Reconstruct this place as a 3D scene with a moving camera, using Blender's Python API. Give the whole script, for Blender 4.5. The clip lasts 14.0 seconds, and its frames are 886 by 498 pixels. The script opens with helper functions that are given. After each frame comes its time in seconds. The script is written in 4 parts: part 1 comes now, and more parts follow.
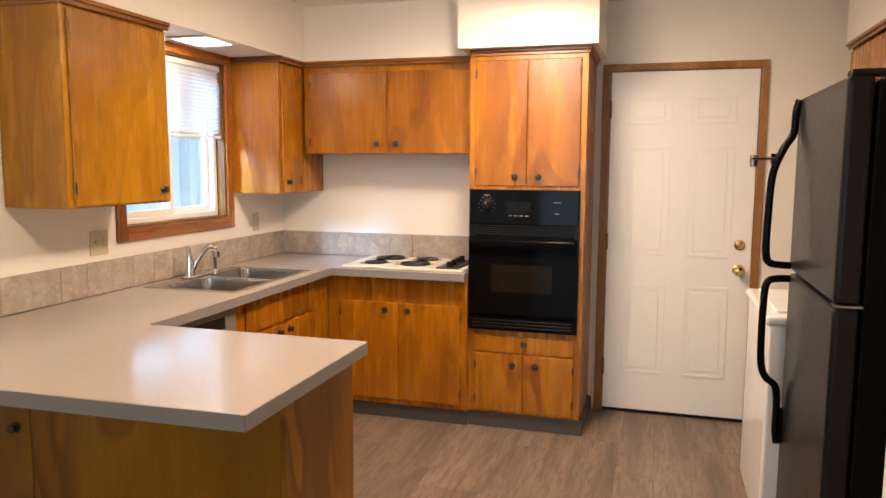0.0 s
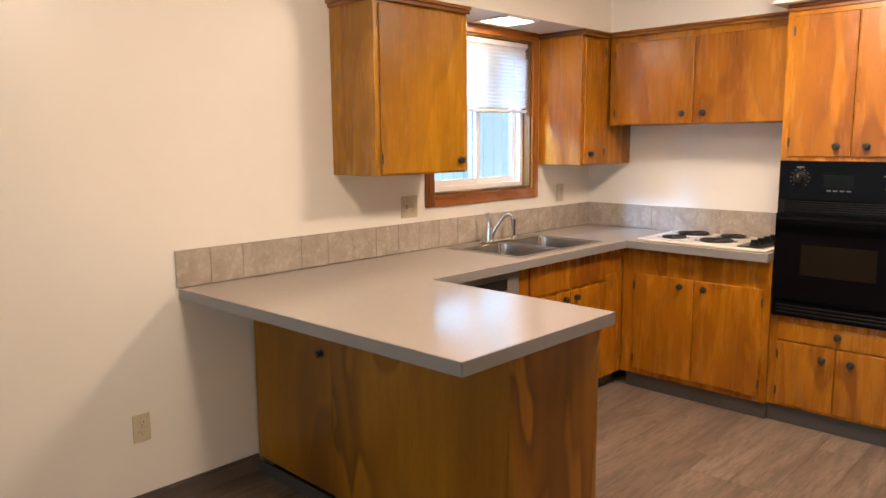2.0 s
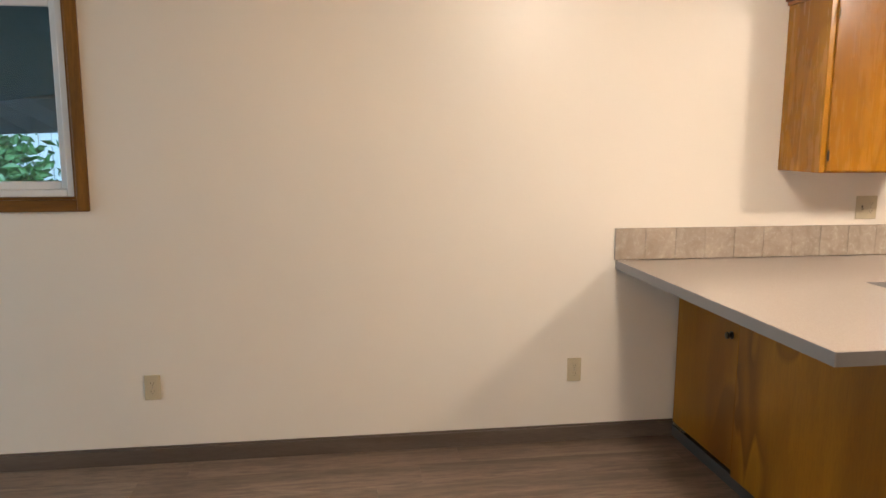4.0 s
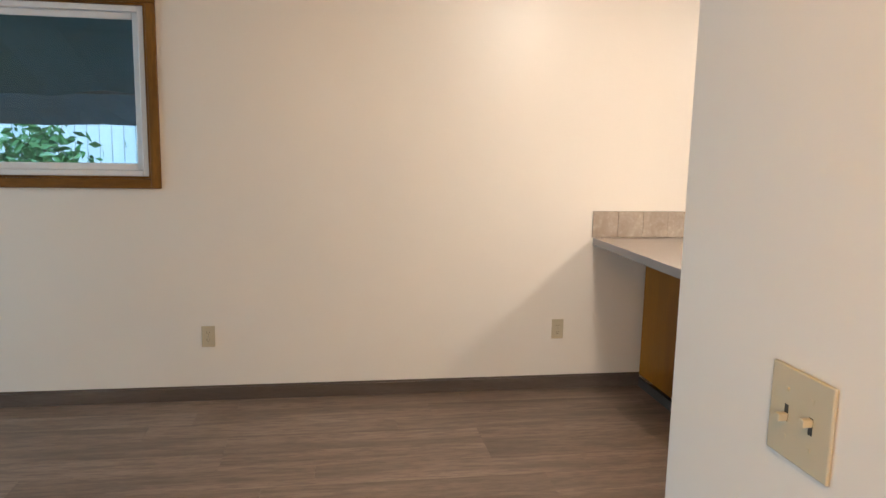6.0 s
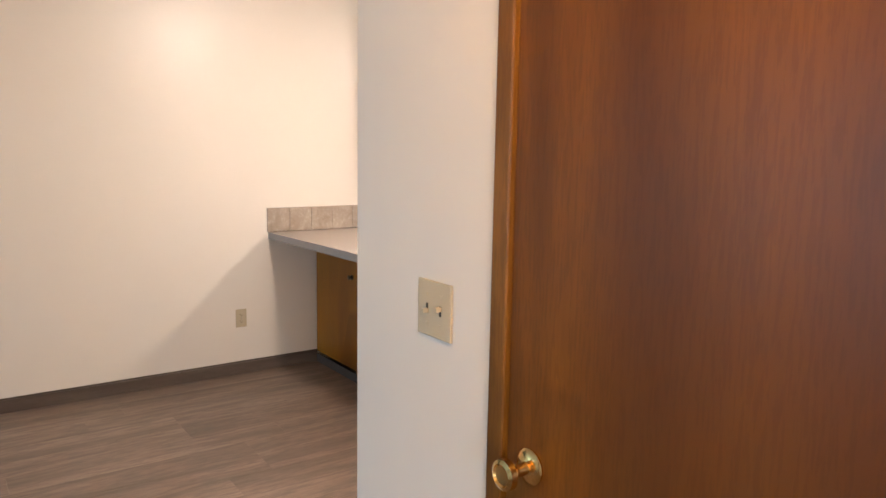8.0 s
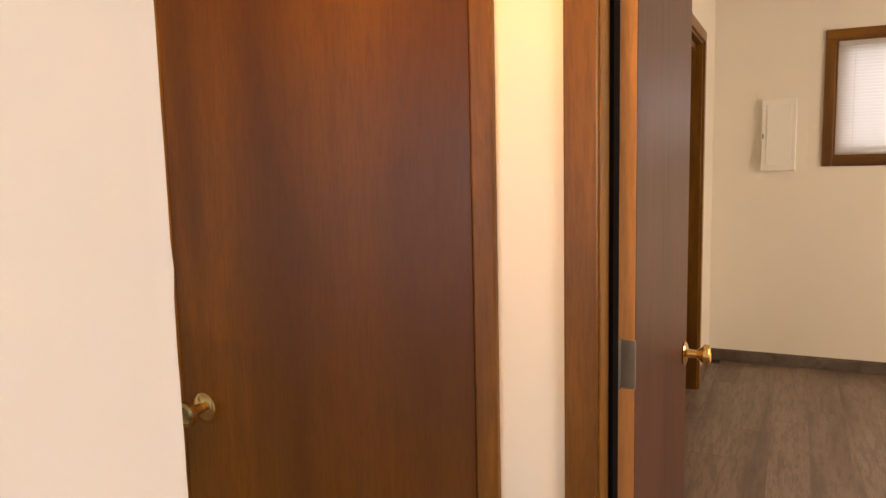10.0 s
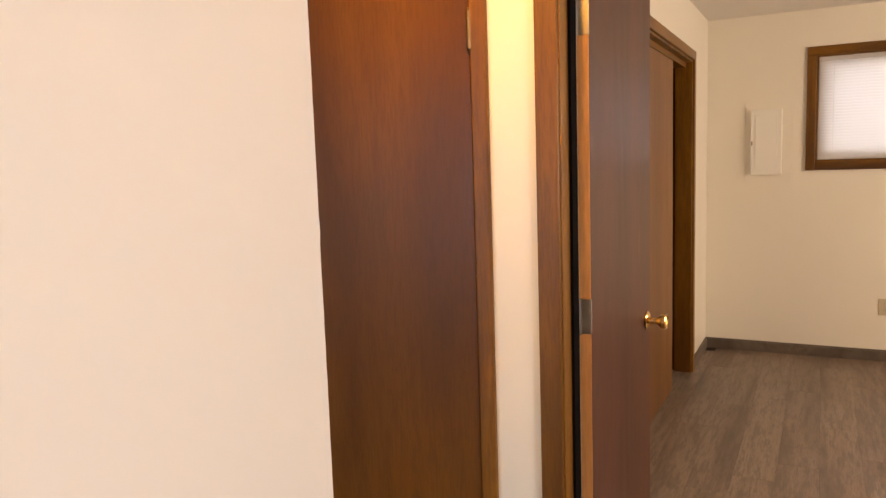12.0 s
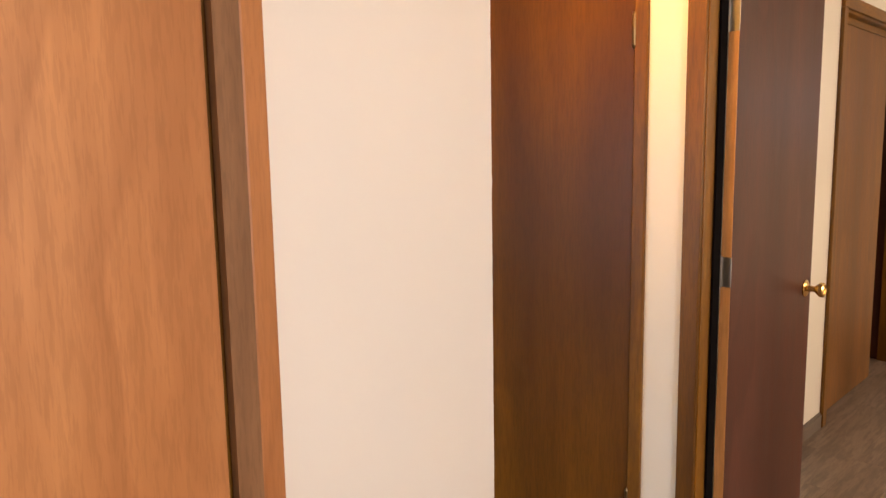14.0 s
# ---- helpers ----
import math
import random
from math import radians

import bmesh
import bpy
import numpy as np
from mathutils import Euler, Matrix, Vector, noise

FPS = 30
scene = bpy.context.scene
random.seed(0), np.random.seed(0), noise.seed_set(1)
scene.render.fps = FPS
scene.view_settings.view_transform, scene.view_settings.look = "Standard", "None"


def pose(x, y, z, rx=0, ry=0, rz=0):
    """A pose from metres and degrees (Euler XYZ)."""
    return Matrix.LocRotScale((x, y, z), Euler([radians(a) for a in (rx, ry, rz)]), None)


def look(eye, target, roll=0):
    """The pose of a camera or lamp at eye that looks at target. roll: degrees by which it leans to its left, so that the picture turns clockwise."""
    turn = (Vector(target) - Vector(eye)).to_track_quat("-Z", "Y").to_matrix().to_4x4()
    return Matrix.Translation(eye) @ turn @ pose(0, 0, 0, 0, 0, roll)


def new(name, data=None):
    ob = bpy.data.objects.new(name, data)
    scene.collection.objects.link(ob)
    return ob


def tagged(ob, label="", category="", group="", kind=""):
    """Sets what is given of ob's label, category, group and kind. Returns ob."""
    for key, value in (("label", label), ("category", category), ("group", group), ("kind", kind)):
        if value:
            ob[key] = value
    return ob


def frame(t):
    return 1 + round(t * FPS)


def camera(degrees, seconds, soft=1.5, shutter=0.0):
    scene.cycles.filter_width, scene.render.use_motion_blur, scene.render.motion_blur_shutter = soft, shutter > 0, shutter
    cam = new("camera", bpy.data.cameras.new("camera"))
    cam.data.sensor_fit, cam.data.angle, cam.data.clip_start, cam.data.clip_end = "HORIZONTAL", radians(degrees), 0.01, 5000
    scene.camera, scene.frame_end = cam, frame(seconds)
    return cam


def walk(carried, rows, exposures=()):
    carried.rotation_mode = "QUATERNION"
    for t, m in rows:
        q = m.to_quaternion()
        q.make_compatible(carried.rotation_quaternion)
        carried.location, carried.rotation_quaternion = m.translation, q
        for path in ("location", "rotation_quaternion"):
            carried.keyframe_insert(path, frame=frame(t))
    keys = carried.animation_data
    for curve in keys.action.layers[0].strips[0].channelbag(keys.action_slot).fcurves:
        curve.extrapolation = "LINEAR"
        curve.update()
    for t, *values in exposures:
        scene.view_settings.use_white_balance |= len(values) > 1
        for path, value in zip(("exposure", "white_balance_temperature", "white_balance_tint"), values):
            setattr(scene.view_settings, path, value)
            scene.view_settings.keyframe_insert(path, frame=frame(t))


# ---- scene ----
cam = camera(62.5, 14.0)
PATH = [
    (0, (2.47, 0.768, 1.501), (1.908, 2.674, 1.272), 0.3),
    (0.5, (2.547, 0.704, 1.511), (1.855, 2.563, 1.25), -0.4),
    (1, (2.629, 0.812, 1.505), (1.744, 2.584, 1.231), -0.8),
    (1.5, (2.713, 0.882, 1.496), (1.601, 2.519, 1.212), -0.5),
    (2, (2.804, 0.883, 1.484), (1.429, 2.305, 1.189), -0.5),
    (2.5, (2.922, 0.882, 1.486), (1.304, 2.012, 1.167), -0.7),
    (3, (3.021, 0.925, 1.494), (1.201, 1.69, 1.179), -0.5),
    (3.5, (3.145, 0.973, 1.481), (1.215, 1.402, 1.177), 0.2),
    (4, (3.303, 0.921, 1.484), (1.347, 1.201, 1.177), 0.2),
    (6.5, (4.125, 0.7, 1.455), (2.179, 1.046, 1.151), 2.1),
    (7, (4.25, 0.683, 1.455), (2.38, 1.321, 1.148), 2.8),
    (7.5, (4.383, 0.576, 1.468), (2.583, 1.392, 1.164), 1.9),
    (8, (4.408, 0.45, 1.456), (2.797, 1.602, 1.178), 1.0),
    (8.5, (4.463, 0.366, 1.449), (3.099, 1.799, 1.159), -0.1),
    (9, (4.519, 0.318, 1.446), (3.359, 1.92, 1.152), -0.8),
    (9.2, (4.561, 0.274, 1.438), (3.471, 1.927, 1.157), -0.9),
    (11.3, (4.875, -0.216, 1.467), (4.164, 1.638, 1.231), -1.9),
    (11.5, (4.911, -0.266, 1.462), (4.111, 1.552, 1.23), -1.8),
    (12, (4.959, -0.395, 1.466), (4.042, 1.367, 1.237), -1.9),
    (12.5, (4.958, -0.567, 1.453), (4.119, 1.231, 1.197), -1.6),
    (13, (4.995, -0.721, 1.454), (4.145, 1.067, 1.168), -0.9),
    (13.5, (5.118, -0.731, 1.449), (4.009, 0.911, 1.179), -0.9),
    (14, (5.334, -0.739, 1.447), (3.948, 0.678, 1.178), -1.0),
]
EXPOSURES = [(0.0, 0.05, 6750, 11), (1.0, 0.02, 6700, 11), (1.5, -0.02, 6600, 11), (2.0, -0.05, 6450, 10), (3.0, -0.04, 6250, 8), (3.5, 0.02, 6200, 7), (4.0, 0.12, 6150, 7),
             (6.5, 0.24, 5850, 6), (7.0, 0.30, 5900, 6), (7.5, 0.33, 5950, 8), (8.0, 0.32, 5900, 11), (8.5, 0.22, 5600, 13), (9.2, 0.12, 6650, 10), (11.3, 0.10, 6700, 11), (14.0, 0.1, 6650, 11)]
walk(cam, [(t, look(eye, aim, lean)) for t, eye, aim, lean in PATH], EXPOSURES)

# ---- world and light ----
world = bpy.data.worlds.new("world")
scene.world = world
world.use_nodes = True
sky = world.node_tree.nodes.new("ShaderNodeTexSky")
sky.sky_type = "NISHITA"
sky.sun_disc = False
sky.sun_elevation = radians(37)
sky.sun_rotation = radians(60)
world.node_tree.links.new(sky.outputs[0], world.node_tree.nodes["Background"].inputs[0])
world.node_tree.nodes["Background"].inputs[1].default_value = 0.15


def lamp(name, kind, m, energy, color, **more):
    data = bpy.data.lights.new(name, kind)
    data.energy = energy
    data.color = color
    ob = new(name, data)
    ob.matrix_world = m
    if kind == "AREA":
        data.shape = "RECTANGLE"
        data.size, data.size_y = more["size"], more["size_y"]
    if kind == "SUN":
        data.angle = radians(more["angle"])
    if kind in ("POINT", "SPOT"):
        data.shadow_soft_size = more.get("radius", 0.1)
    return ob


lamp("sun", "SUN", look((0, 0, 20), (-23, 13, 0)), 5.0, (0.50, 0.78, 1.0), angle=0.6)
WARM = (1.0, 0.78, 0.61)
lamp("kitchen_bulb", "AREA", pose(1.78, 3.90, 2.355), 42, WARM, size=0.34, size_y=0.34)
lamp("kitchen_glow", "POINT", pose(1.78, 3.90, 2.29), 12, WARM, radius=0.08)
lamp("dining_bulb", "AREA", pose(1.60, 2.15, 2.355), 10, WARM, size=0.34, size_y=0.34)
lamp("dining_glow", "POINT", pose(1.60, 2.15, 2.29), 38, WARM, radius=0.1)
lamp("hall_bulb", "POINT", pose(4.27, 0.62, 2.29), 40, (1.0, 0.45, 0.06), radius=0.1)
lamp("soffit_bulb", "AREA", pose(0.217, 4.075, 2.110), 5.5, (1.0, 0.74, 0.48), size=0.2, size_y=0.18)
# unseen area lamps for daylight and fill, inside, in openings and outdoors
# warm fill added to brighten the bedroom; the wall behind it is solid
lamp("day_bedroom_side", "AREA", look((7.86, 3.4, 1.5), (4, 3.6, 1.2)), 90, (1.0, 0.78, 0.58), size=1.8, size_y=1.2)
lamp("day_living", "AREA", look((1.7, -4.62, 1.25), (1.7, 0, 1.2)), 56, (0.54, 0.79, 1.0), size=2.6, size_y=1.9)
# added for the neutral light from the east; no opening is built there
lamp("day_hall", "AREA", look((7.86, -0.9, 1.4), (4, -0.9, 1.1)), 82, (1.0, 0.92, 0.92), size=1.6, size_y=1.4)
# unseen band outdoors in place of bright sky above the fence
lamp("day_kitchen", "AREA", look((-1.95, 5.4, 2.02), (1.0, 5.4, 1.98)), 32, (0.24, 0.60, 1.0), size=4.4, size_y=0.40)
# unseen outdoor lamp added to throw the bluish beam on the north wall
lamp("day_kitchen_side", "AREA", look((-1.35, 1.65, 2.58), (0.6, 5.25, 1.02)), 300, (0.30, 0.55, 1.0), size=0.45, size_y=0.45)
lamp("day_bedroom", "AREA", look((5.57, 5.72, 1.77), (5.57, 0, 1.77)), 11, (0.97, 0.93, 1.0), size=1.25, size_y=0.72)

# ---- materials ----


class Nodes:
    """A small writer of node materials."""

    def __init__(self, name, rough=0.5, metal=0.0, spec=0.5):
        self.m = bpy.data.materials.new(name)
        self.m.use_nodes = True
        self.t = self.m.node_tree
        self.b = self.t.nodes["Principled BSDF"]
        self.b.inputs["Roughness"].default_value = rough
        self.b.inputs["Metallic"].default_value = metal
        self.b.inputs["Specular IOR Level"].default_value = spec

    def put(self, kind, **values):
        n = self.t.nodes.new(kind)
        for key, value in values.items():
            n.inputs[key.replace("_", " ")].default_value = value
        return n

    def join(self, a, b, key):
        self.t.links.new(a, b.inputs[key])

    def coords(self, scale, vary=True, source="Object"):
        tc = self.put("ShaderNodeTexCoord")
        mp = self.put("ShaderNodeMapping")
        mp.inputs["Scale"].default_value = scale
        out = tc.outputs[source]
        if vary:
            oi = self.put("ShaderNodeObjectInfo")
            mul = self.put("ShaderNodeVectorMath")
            mul.operation = "SCALE"
            one = self.put("ShaderNodeCombineXYZ")
            for k, s in zip("XYZ", (11.0, 17.0, 23.0)):
                mm = self.put("ShaderNodeMath")
                mm.operation = "MULTIPLY"
                mm.inputs[1].default_value = s
                self.join(oi.outputs["Random"], mm, 0)
                self.join(mm.outputs[0], one, k)
            add = self.put("ShaderNodeVectorMath")
            add.operation = "ADD"
            self.join(out, add, 0)
            self.join(one.outputs[0], add, 1)
            out = add.outputs[0]
        self.join(out, mp, "Vector")
        return mp.outputs[0]

    def noise(self, vec, scale, detail=3.0, rough=0.55, warp=0.0):
        n = self.put("ShaderNodeTexNoise", Scale=scale, Detail=detail, Roughness=rough, Distortion=warp)
        self.join(vec, n, "Vector")
        return n.outputs["Fac"]

    def ramp(self, fac, stops):
        n = self.put("ShaderNodeValToRGB")
        e = n.color_ramp.elements
        while len(e) < len(stops):
            e.new(0.5)
        for el, (p, c) in zip(e, stops):
            el.position = p
            el.color = (*c, 1) if len(c) == 3 else c
        self.join(fac, n, 0)
        return n.outputs[0]

    def math(self, op, a, b):
        n = self.put("ShaderNodeMath")
        n.operation = op
        self.join(a, n, 0)
        if isinstance(b, (int, float)):
            n.inputs[1].default_value = b
        else:
            self.join(b, n, 1)
        return n.outputs[0]

    def mix(self, fac, a, b, blend="MIX"):
        n = self.put("ShaderNodeMix")
        n.data_type = "RGBA"
        n.blend_type = blend
        for key, v in ((0, fac), (6, a), (7, b)):
            if isinstance(v, (int, float)):
                n.inputs[key].default_value = v
            elif isinstance(v, tuple):
                n.inputs[key].default_value = (*v, 1)
            else:
                self.join(v, n, key)
        return n.outputs[2]

    def color(self, c):
        if isinstance(c, tuple):
            self.b.inputs["Base Color"].default_value = (*c, 1)
        else:
            self.join(c, self.b, "Base Color")

    def rough(self, fac, lo, hi):
        n = self.put("ShaderNodeMapRange")
        n.inputs["To Min"].default_value = lo
        n.inputs["To Max"].default_value = hi
        self.join(fac, n, 0)
        self.join(n.outputs[0], self.b, "Roughness")

    def bump(self, h, strength, dist=0.002):
        n = self.put("ShaderNodeBump", Strength=strength, Distance=dist)
        self.join(h, n, "Height")
        self.join(n.outputs[0], self.b, "Normal")


def shades(c, k):
    return tuple(min(1.0, v * k) for v in c)


def paint(name, c, rough=0.42, grain=0.25, spec=0.5):
    n = Nodes(name, rough, 0, spec)
    v = n.coords((1, 1, 1), vary=False)
    big = n.noise(v, 1.3, 4)
    fine = n.noise(v, 260, 2)
    peel = n.noise(v, 90, 3)
    n.color(n.mix(n.ramp(big, [(0.3, (0, 0, 0)), (0.7, (1, 1, 1))]), shades(c, 0.965), c))
    n.rough(big, rough - 0.04, rough + 0.06)
    n.bump(n.math("ADD", peel, n.math("MULTIPLY", fine, 0.4)), grain, 0.0006)
    return n.m


def wood(name, dark, mid, light, along="Z", figure=2.2, rough=(0.24, 0.4), grain=1.0, spec=0.5, flame=0.0):
    """Stained plywood or timber: broad flame figure, streaks and pores along one axis."""
    n = Nodes(name, 0.3, 0, spec)
    long = {"X": (0.10, 1, 1), "Y": (1, 0.10, 1), "Z": (1, 1, 0.10)}[along]
    tall = {"X": (0.28, 1, 1), "Y": (1, 0.28, 1), "Z": (1, 1, 0.28)}[along]
    v = n.coords(long)
    fig = n.noise(v, figure, 2.5, 0.45, 0.6)
    streak = n.noise(v, 26, 4, 0.6)
    pores = n.noise(v, 170, 3, 0.6)
    c = n.ramp(fig, [(0.30, dark), (0.45, mid), (0.60, light), (0.74, mid)])
    if flame:
        f = n.noise(n.coords(tall), 3.0, 2.0, 0.5, 0.5)
        rings = n.math("FRACT", n.math("MULTIPLY", f, 5.0), 0.0)
        step = n.ramp(rings, [(0.0, (0.05, 0.05, 0.05)), (0.10, (1, 1, 1)), (0.45, (0.5, 0.5, 0.5)), (0.98, (0.05, 0.05, 0.05))])
        c = n.mix(n.math("MULTIPLY", step, flame), c, dark)
        band = n.ramp(n.noise(n.coords(tall), 1.9, 1.0, 0.4, 0.3), [(0.42, (0, 0, 0)), (0.52, (1, 1, 1))])
        c = n.mix(n.math("MULTIPLY", band, 0.42 * flame), c, light)
    c = n.mix(n.math("MULTIPLY", n.ramp(streak, [(0.40, (1, 1, 1)), (0.62, (0, 0, 0))]), 0.40 * grain), c, dark)
    c = n.mix(n.math("MULTIPLY", n.ramp(pores, [(0.42, (1, 1, 1)), (0.52, (0, 0, 0))]), 0.22 * grain), c, shades(dark, 0.6))
    n.color(c)
    n.rough(streak, *rough)
    n.bump(n.math("ADD", pores, n.math("MULTIPLY", streak, 0.5)), 0.16, 0.0006)
    return n.m


WALL = paint("wall_paint", (0.82, 0.775, 0.69), 0.35)
CEIL = paint("ceiling_paint", (0.80, 0.77, 0.72), 0.85, 0.6)
DOORWHITE = paint("door_white_paint", (0.84, 0.82, 0.78), 0.34, 0.12)
CAB = wood("cabinet_birch", (0.190, 0.053, 0.003), (0.395, 0.138, 0.004), (0.53, 0.212, 0.007), rough=(0.20, 0.34), grain=0.6, flame=0.7)
# cabinet birch again, with the dining light's yellow put into the colour
CABLIT = wood("cabinet_birch_lit", (0.22, 0.080, 0.004), (0.42, 0.180, 0.005), (0.55, 0.258, 0.010), rough=(0.20, 0.34), grain=0.55, flame=0.7)
# darker cabinet plywood: shade under the counter overhang is put into the colour
PENSHADE = wood("peninsula_plywood_shaded", (0.140, 0.046, 0.003), (0.29, 0.108, 0.005), (0.42, 0.172, 0.008), figure=3.0, rough=(0.28, 0.42), grain=0.5, spec=0.3, flame=0.9)
CABX = wood("cabinet_trim", (0.14, 0.045, 0.005), (0.25, 0.085, 0.008), (0.34, 0.13, 0.014), "X", 3)
CABY = wood("cabinet_trim_y", (0.14, 0.045, 0.005), (0.25, 0.085, 0.008), (0.34, 0.13, 0.014), "Y", 3)
LAUAN = wood("lauan_door", (0.088, 0.031, 0.003), (0.25, 0.096, 0.007), (0.48, 0.205, 0.014), "Z", 1.6, (0.28, 0.42), 1.0, 0.28, 0.3)
# dark lauan copy for the bedroom door face, its lack of light coloured in
LAUANSHADE = wood("lauan_shaded", (0.044, 0.015, 0.009), (0.092, 0.031, 0.020), (0.14, 0.050, 0.032), "Z", 1.6, (0.30, 0.44), 1.0, 0.32, 0.4)
CLOSETWOOD = wood("closet_lauan", (0.10, 0.042, 0.011), (0.18, 0.076, 0.020), (0.26, 0.115, 0.034), "Z", 1.6, (0.36, 0.5), 1.0, 0.32, 0.4)
LAUANHALL = wood("lauan_light", (0.31, 0.115, 0.036), (0.48, 0.198, 0.065), (0.64, 0.295, 0.108), "Z", 1.6, (0.36, 0.5), 0.75, 0.35, 0.45)
CASEGREY = wood("casing_reveal_tint", (0.16, 0.075, 0.032), (0.27, 0.135, 0.060), (0.36, 0.19, 0.09), "Z", 5, (0.36, 0.5), 1.0, 0.36)
CASEZ = wood("casing_upright", (0.066, 0.024, 0.003), (0.155, 0.063, 0.005), (0.25, 0.108, 0.009), "Z", 5, (0.32, 0.46), 1.0, 0.36)
# brighter casing stain: the soffit lamp's orange light is part of this colour
CASELIT = wood("window_casing_lit", (0.15, 0.046, 0.006), (0.30, 0.098, 0.013), (0.40, 0.145, 0.022), "Z", 5, (0.22, 0.34), 0.9, 0.5)
CASELITY = wood("window_casing_lit_y", (0.15, 0.046, 0.006), (0.30, 0.098, 0.013), (0.40, 0.145, 0.022), "Y", 5, (0.22, 0.34), 0.9, 0.5)
CASEX = wood("casing_x", (0.066, 0.024, 0.003), (0.155, 0.063, 0.005), (0.25, 0.108, 0.009), "X", 5, (0.32, 0.46), 1.0, 0.36)
CASEY = wood("casing_y", (0.066, 0.024, 0.003), (0.155, 0.063, 0.005), (0.25, 0.108, 0.009), "Y", 5, (0.32, 0.46), 1.0, 0.36)
OAKZ = wood("light_casing", (0.20, 0.082, 0.020), (0.32, 0.145, 0.040), (0.42, 0.20, 0.06), "Z", 5, (0.32, 0.46), 1.0, 0.36)


def floor_material():
    n = Nodes("vinyl_plank", 0.42)
    v = n.coords((1, 0.09, 1))
    fig = n.noise(v, 7, 3, 0.5, 0.8)
    streak = n.noise(n.coords((1, 0.13, 1)), 44, 4, 0.66)
    pores = n.noise(v, 210, 2, 0.6)
    tone = n.put("ShaderNodeObjectInfo").outputs["Random"]
    base = n.ramp(fig, [(0.30, (0.122, 0.085, 0.062)), (0.46, (0.200, 0.143, 0.106)), (0.66, (0.270, 0.199, 0.150))])
    c = n.mix(n.math("MULTIPLY", n.ramp(streak, [(0.38, (1, 1, 1)), (0.55, (0, 0, 0))]), 0.58), base, (0.078, 0.053, 0.040))
    c = n.mix(n.math("MULTIPLY", n.ramp(pores, [(0.40, (1, 1, 1)), (0.5, (0, 0, 0))]), 0.25), c, (0.06, 0.042, 0.032))
    c = n.mix(n.math("MULTIPLY", tone, 0.07), c, (0.30, 0.235, 0.185))
    n.color(c)
    n.rough(streak, 0.36, 0.52)
    n.bump(n.math("ADD", pores, streak), 0.2, 0.0008)
    return n.m


def stone(name, lo, mid, hi, scale, rough=(0.3, 0.5), vary=True):
    n = Nodes(name, 0.4)
    v = n.coords((1, 1, 1), vary)
    a = n.noise(v, scale, 5, 0.62, 1.2)
    b = n.noise(v, scale * 6, 4, 0.6)
    c = n.ramp(a, [(0.30, lo), (0.48, mid), (0.66, hi)])
    c = n.mix(n.math("MULTIPLY", n.ramp(b, [(0.4, (1, 1, 1)), (0.6, (0, 0, 0))]), 0.3), c, lo)
    n.color(c)
    n.rough(b, *rough)
    n.bump(b, 0.12, 0.001)
    return n.m


def laminate():
    n = Nodes("counter_laminate", 0.3)
    v = n.coords((1, 1, 1), False)
    a = n.noise(v, 230, 2, 0.6)
    b = n.noise(v, 3.0, 3, 0.5)
    c = n.ramp(a, [(0.36, (0.365, 0.320, 0.285)), (0.5, (0.39, 0.346, 0.310)), (0.66, (0.41, 0.366, 0.330))])
    n.color(n.mix(n.math("MULTIPLY", b, 0.12), c, (0.33, 0.29, 0.255)))
    n.rough(b, 0.15, 0.20)
    return n.m


def plain(name, c, rough=0.4, metal=0.0, spec=0.5, mottle=0.12, scale=14, bump=0.05):
    n = Nodes(name, rough, metal, spec)
    v = n.coords((1, 1, 1))
    a = n.noise(v, scale, 4)
    n.color(n.mix(a, shades(c, 1 - mottle), shades(c, 1 + mottle)))
    n.rough(a, max(0.02, rough - 0.06), rough + 0.06)
    if bump:
        n.bump(n.noise(v, scale * 16, 2), bump, 0.0006)
    return n.m


def brushed(name, c, rough, along):
    n = Nodes(name, rough, 1.0)
    v = n.coords(along)
    a = n.noise(v, 60, 3)
    n.color(n.mix(a, shades(c, 0.85), c))
    n.rough(a, rough - 0.05, rough + 0.1)
    n.bump(a, 0.05, 0.0003)
    return n.m


def glass_material():
    n = Nodes("window_glass", 0.0)
    n.b.inputs["Transmission Weight"].default_value = 1.0
    n.b.inputs["IOR"].default_value = 1.45
    n.b.inputs["Roughness"].default_value = 0.0
    return n.m


def glow(name, c, strength):
    n = Nodes(name, 0.5)
    n.color(c)
    n.b.inputs["Emission Color"].default_value = (*c, 1)
    n.b.inputs["Emission Strength"].default_value = strength
    return n.m


def slat_material():
    n = Nodes("blind_slat", 0.4)
    n.color((0.80, 0.78, 0.76))
    lit = n.put("ShaderNodeBsdfTranslucent")
    lit.inputs["Color"].default_value = (0.80, 0.77, 0.74, 1)
    mix = n.put("ShaderNodeMixShader")
    mix.inputs[0].default_value = 0.45
    n.join(n.b.outputs[0], mix, 1)
    n.join(lit.outputs[0], mix, 2)
    n.join(mix.outputs[0], n.t.nodes["Material Output"], "Surface")
    return n.m


FLOOR = floor_material()
SUBFLOOR = plain("subfloor_joint", (0.05, 0.036, 0.028), 0.7)
BASEM = plain("rubber_cove_base", (0.055, 0.048, 0.042), 0.45, mottle=0.2, scale=6)
BASEY = wood("base_plank_y", (0.075, 0.055, 0.043), (0.12, 0.093, 0.074), (0.16, 0.125, 0.10), "Y", 6, (0.36, 0.5), 0.8)
TOE = plain("toe_kick_vinyl", (0.062, 0.058, 0.055), 0.42, mottle=0.15)
TILE = stone("backsplash_tile", (0.31, 0.260, 0.207), (0.39, 0.335, 0.275), (0.47, 0.410, 0.340), 9, (0.2, 0.32))
GROUT = plain("grout", (0.34, 0.30, 0.265), 0.8)
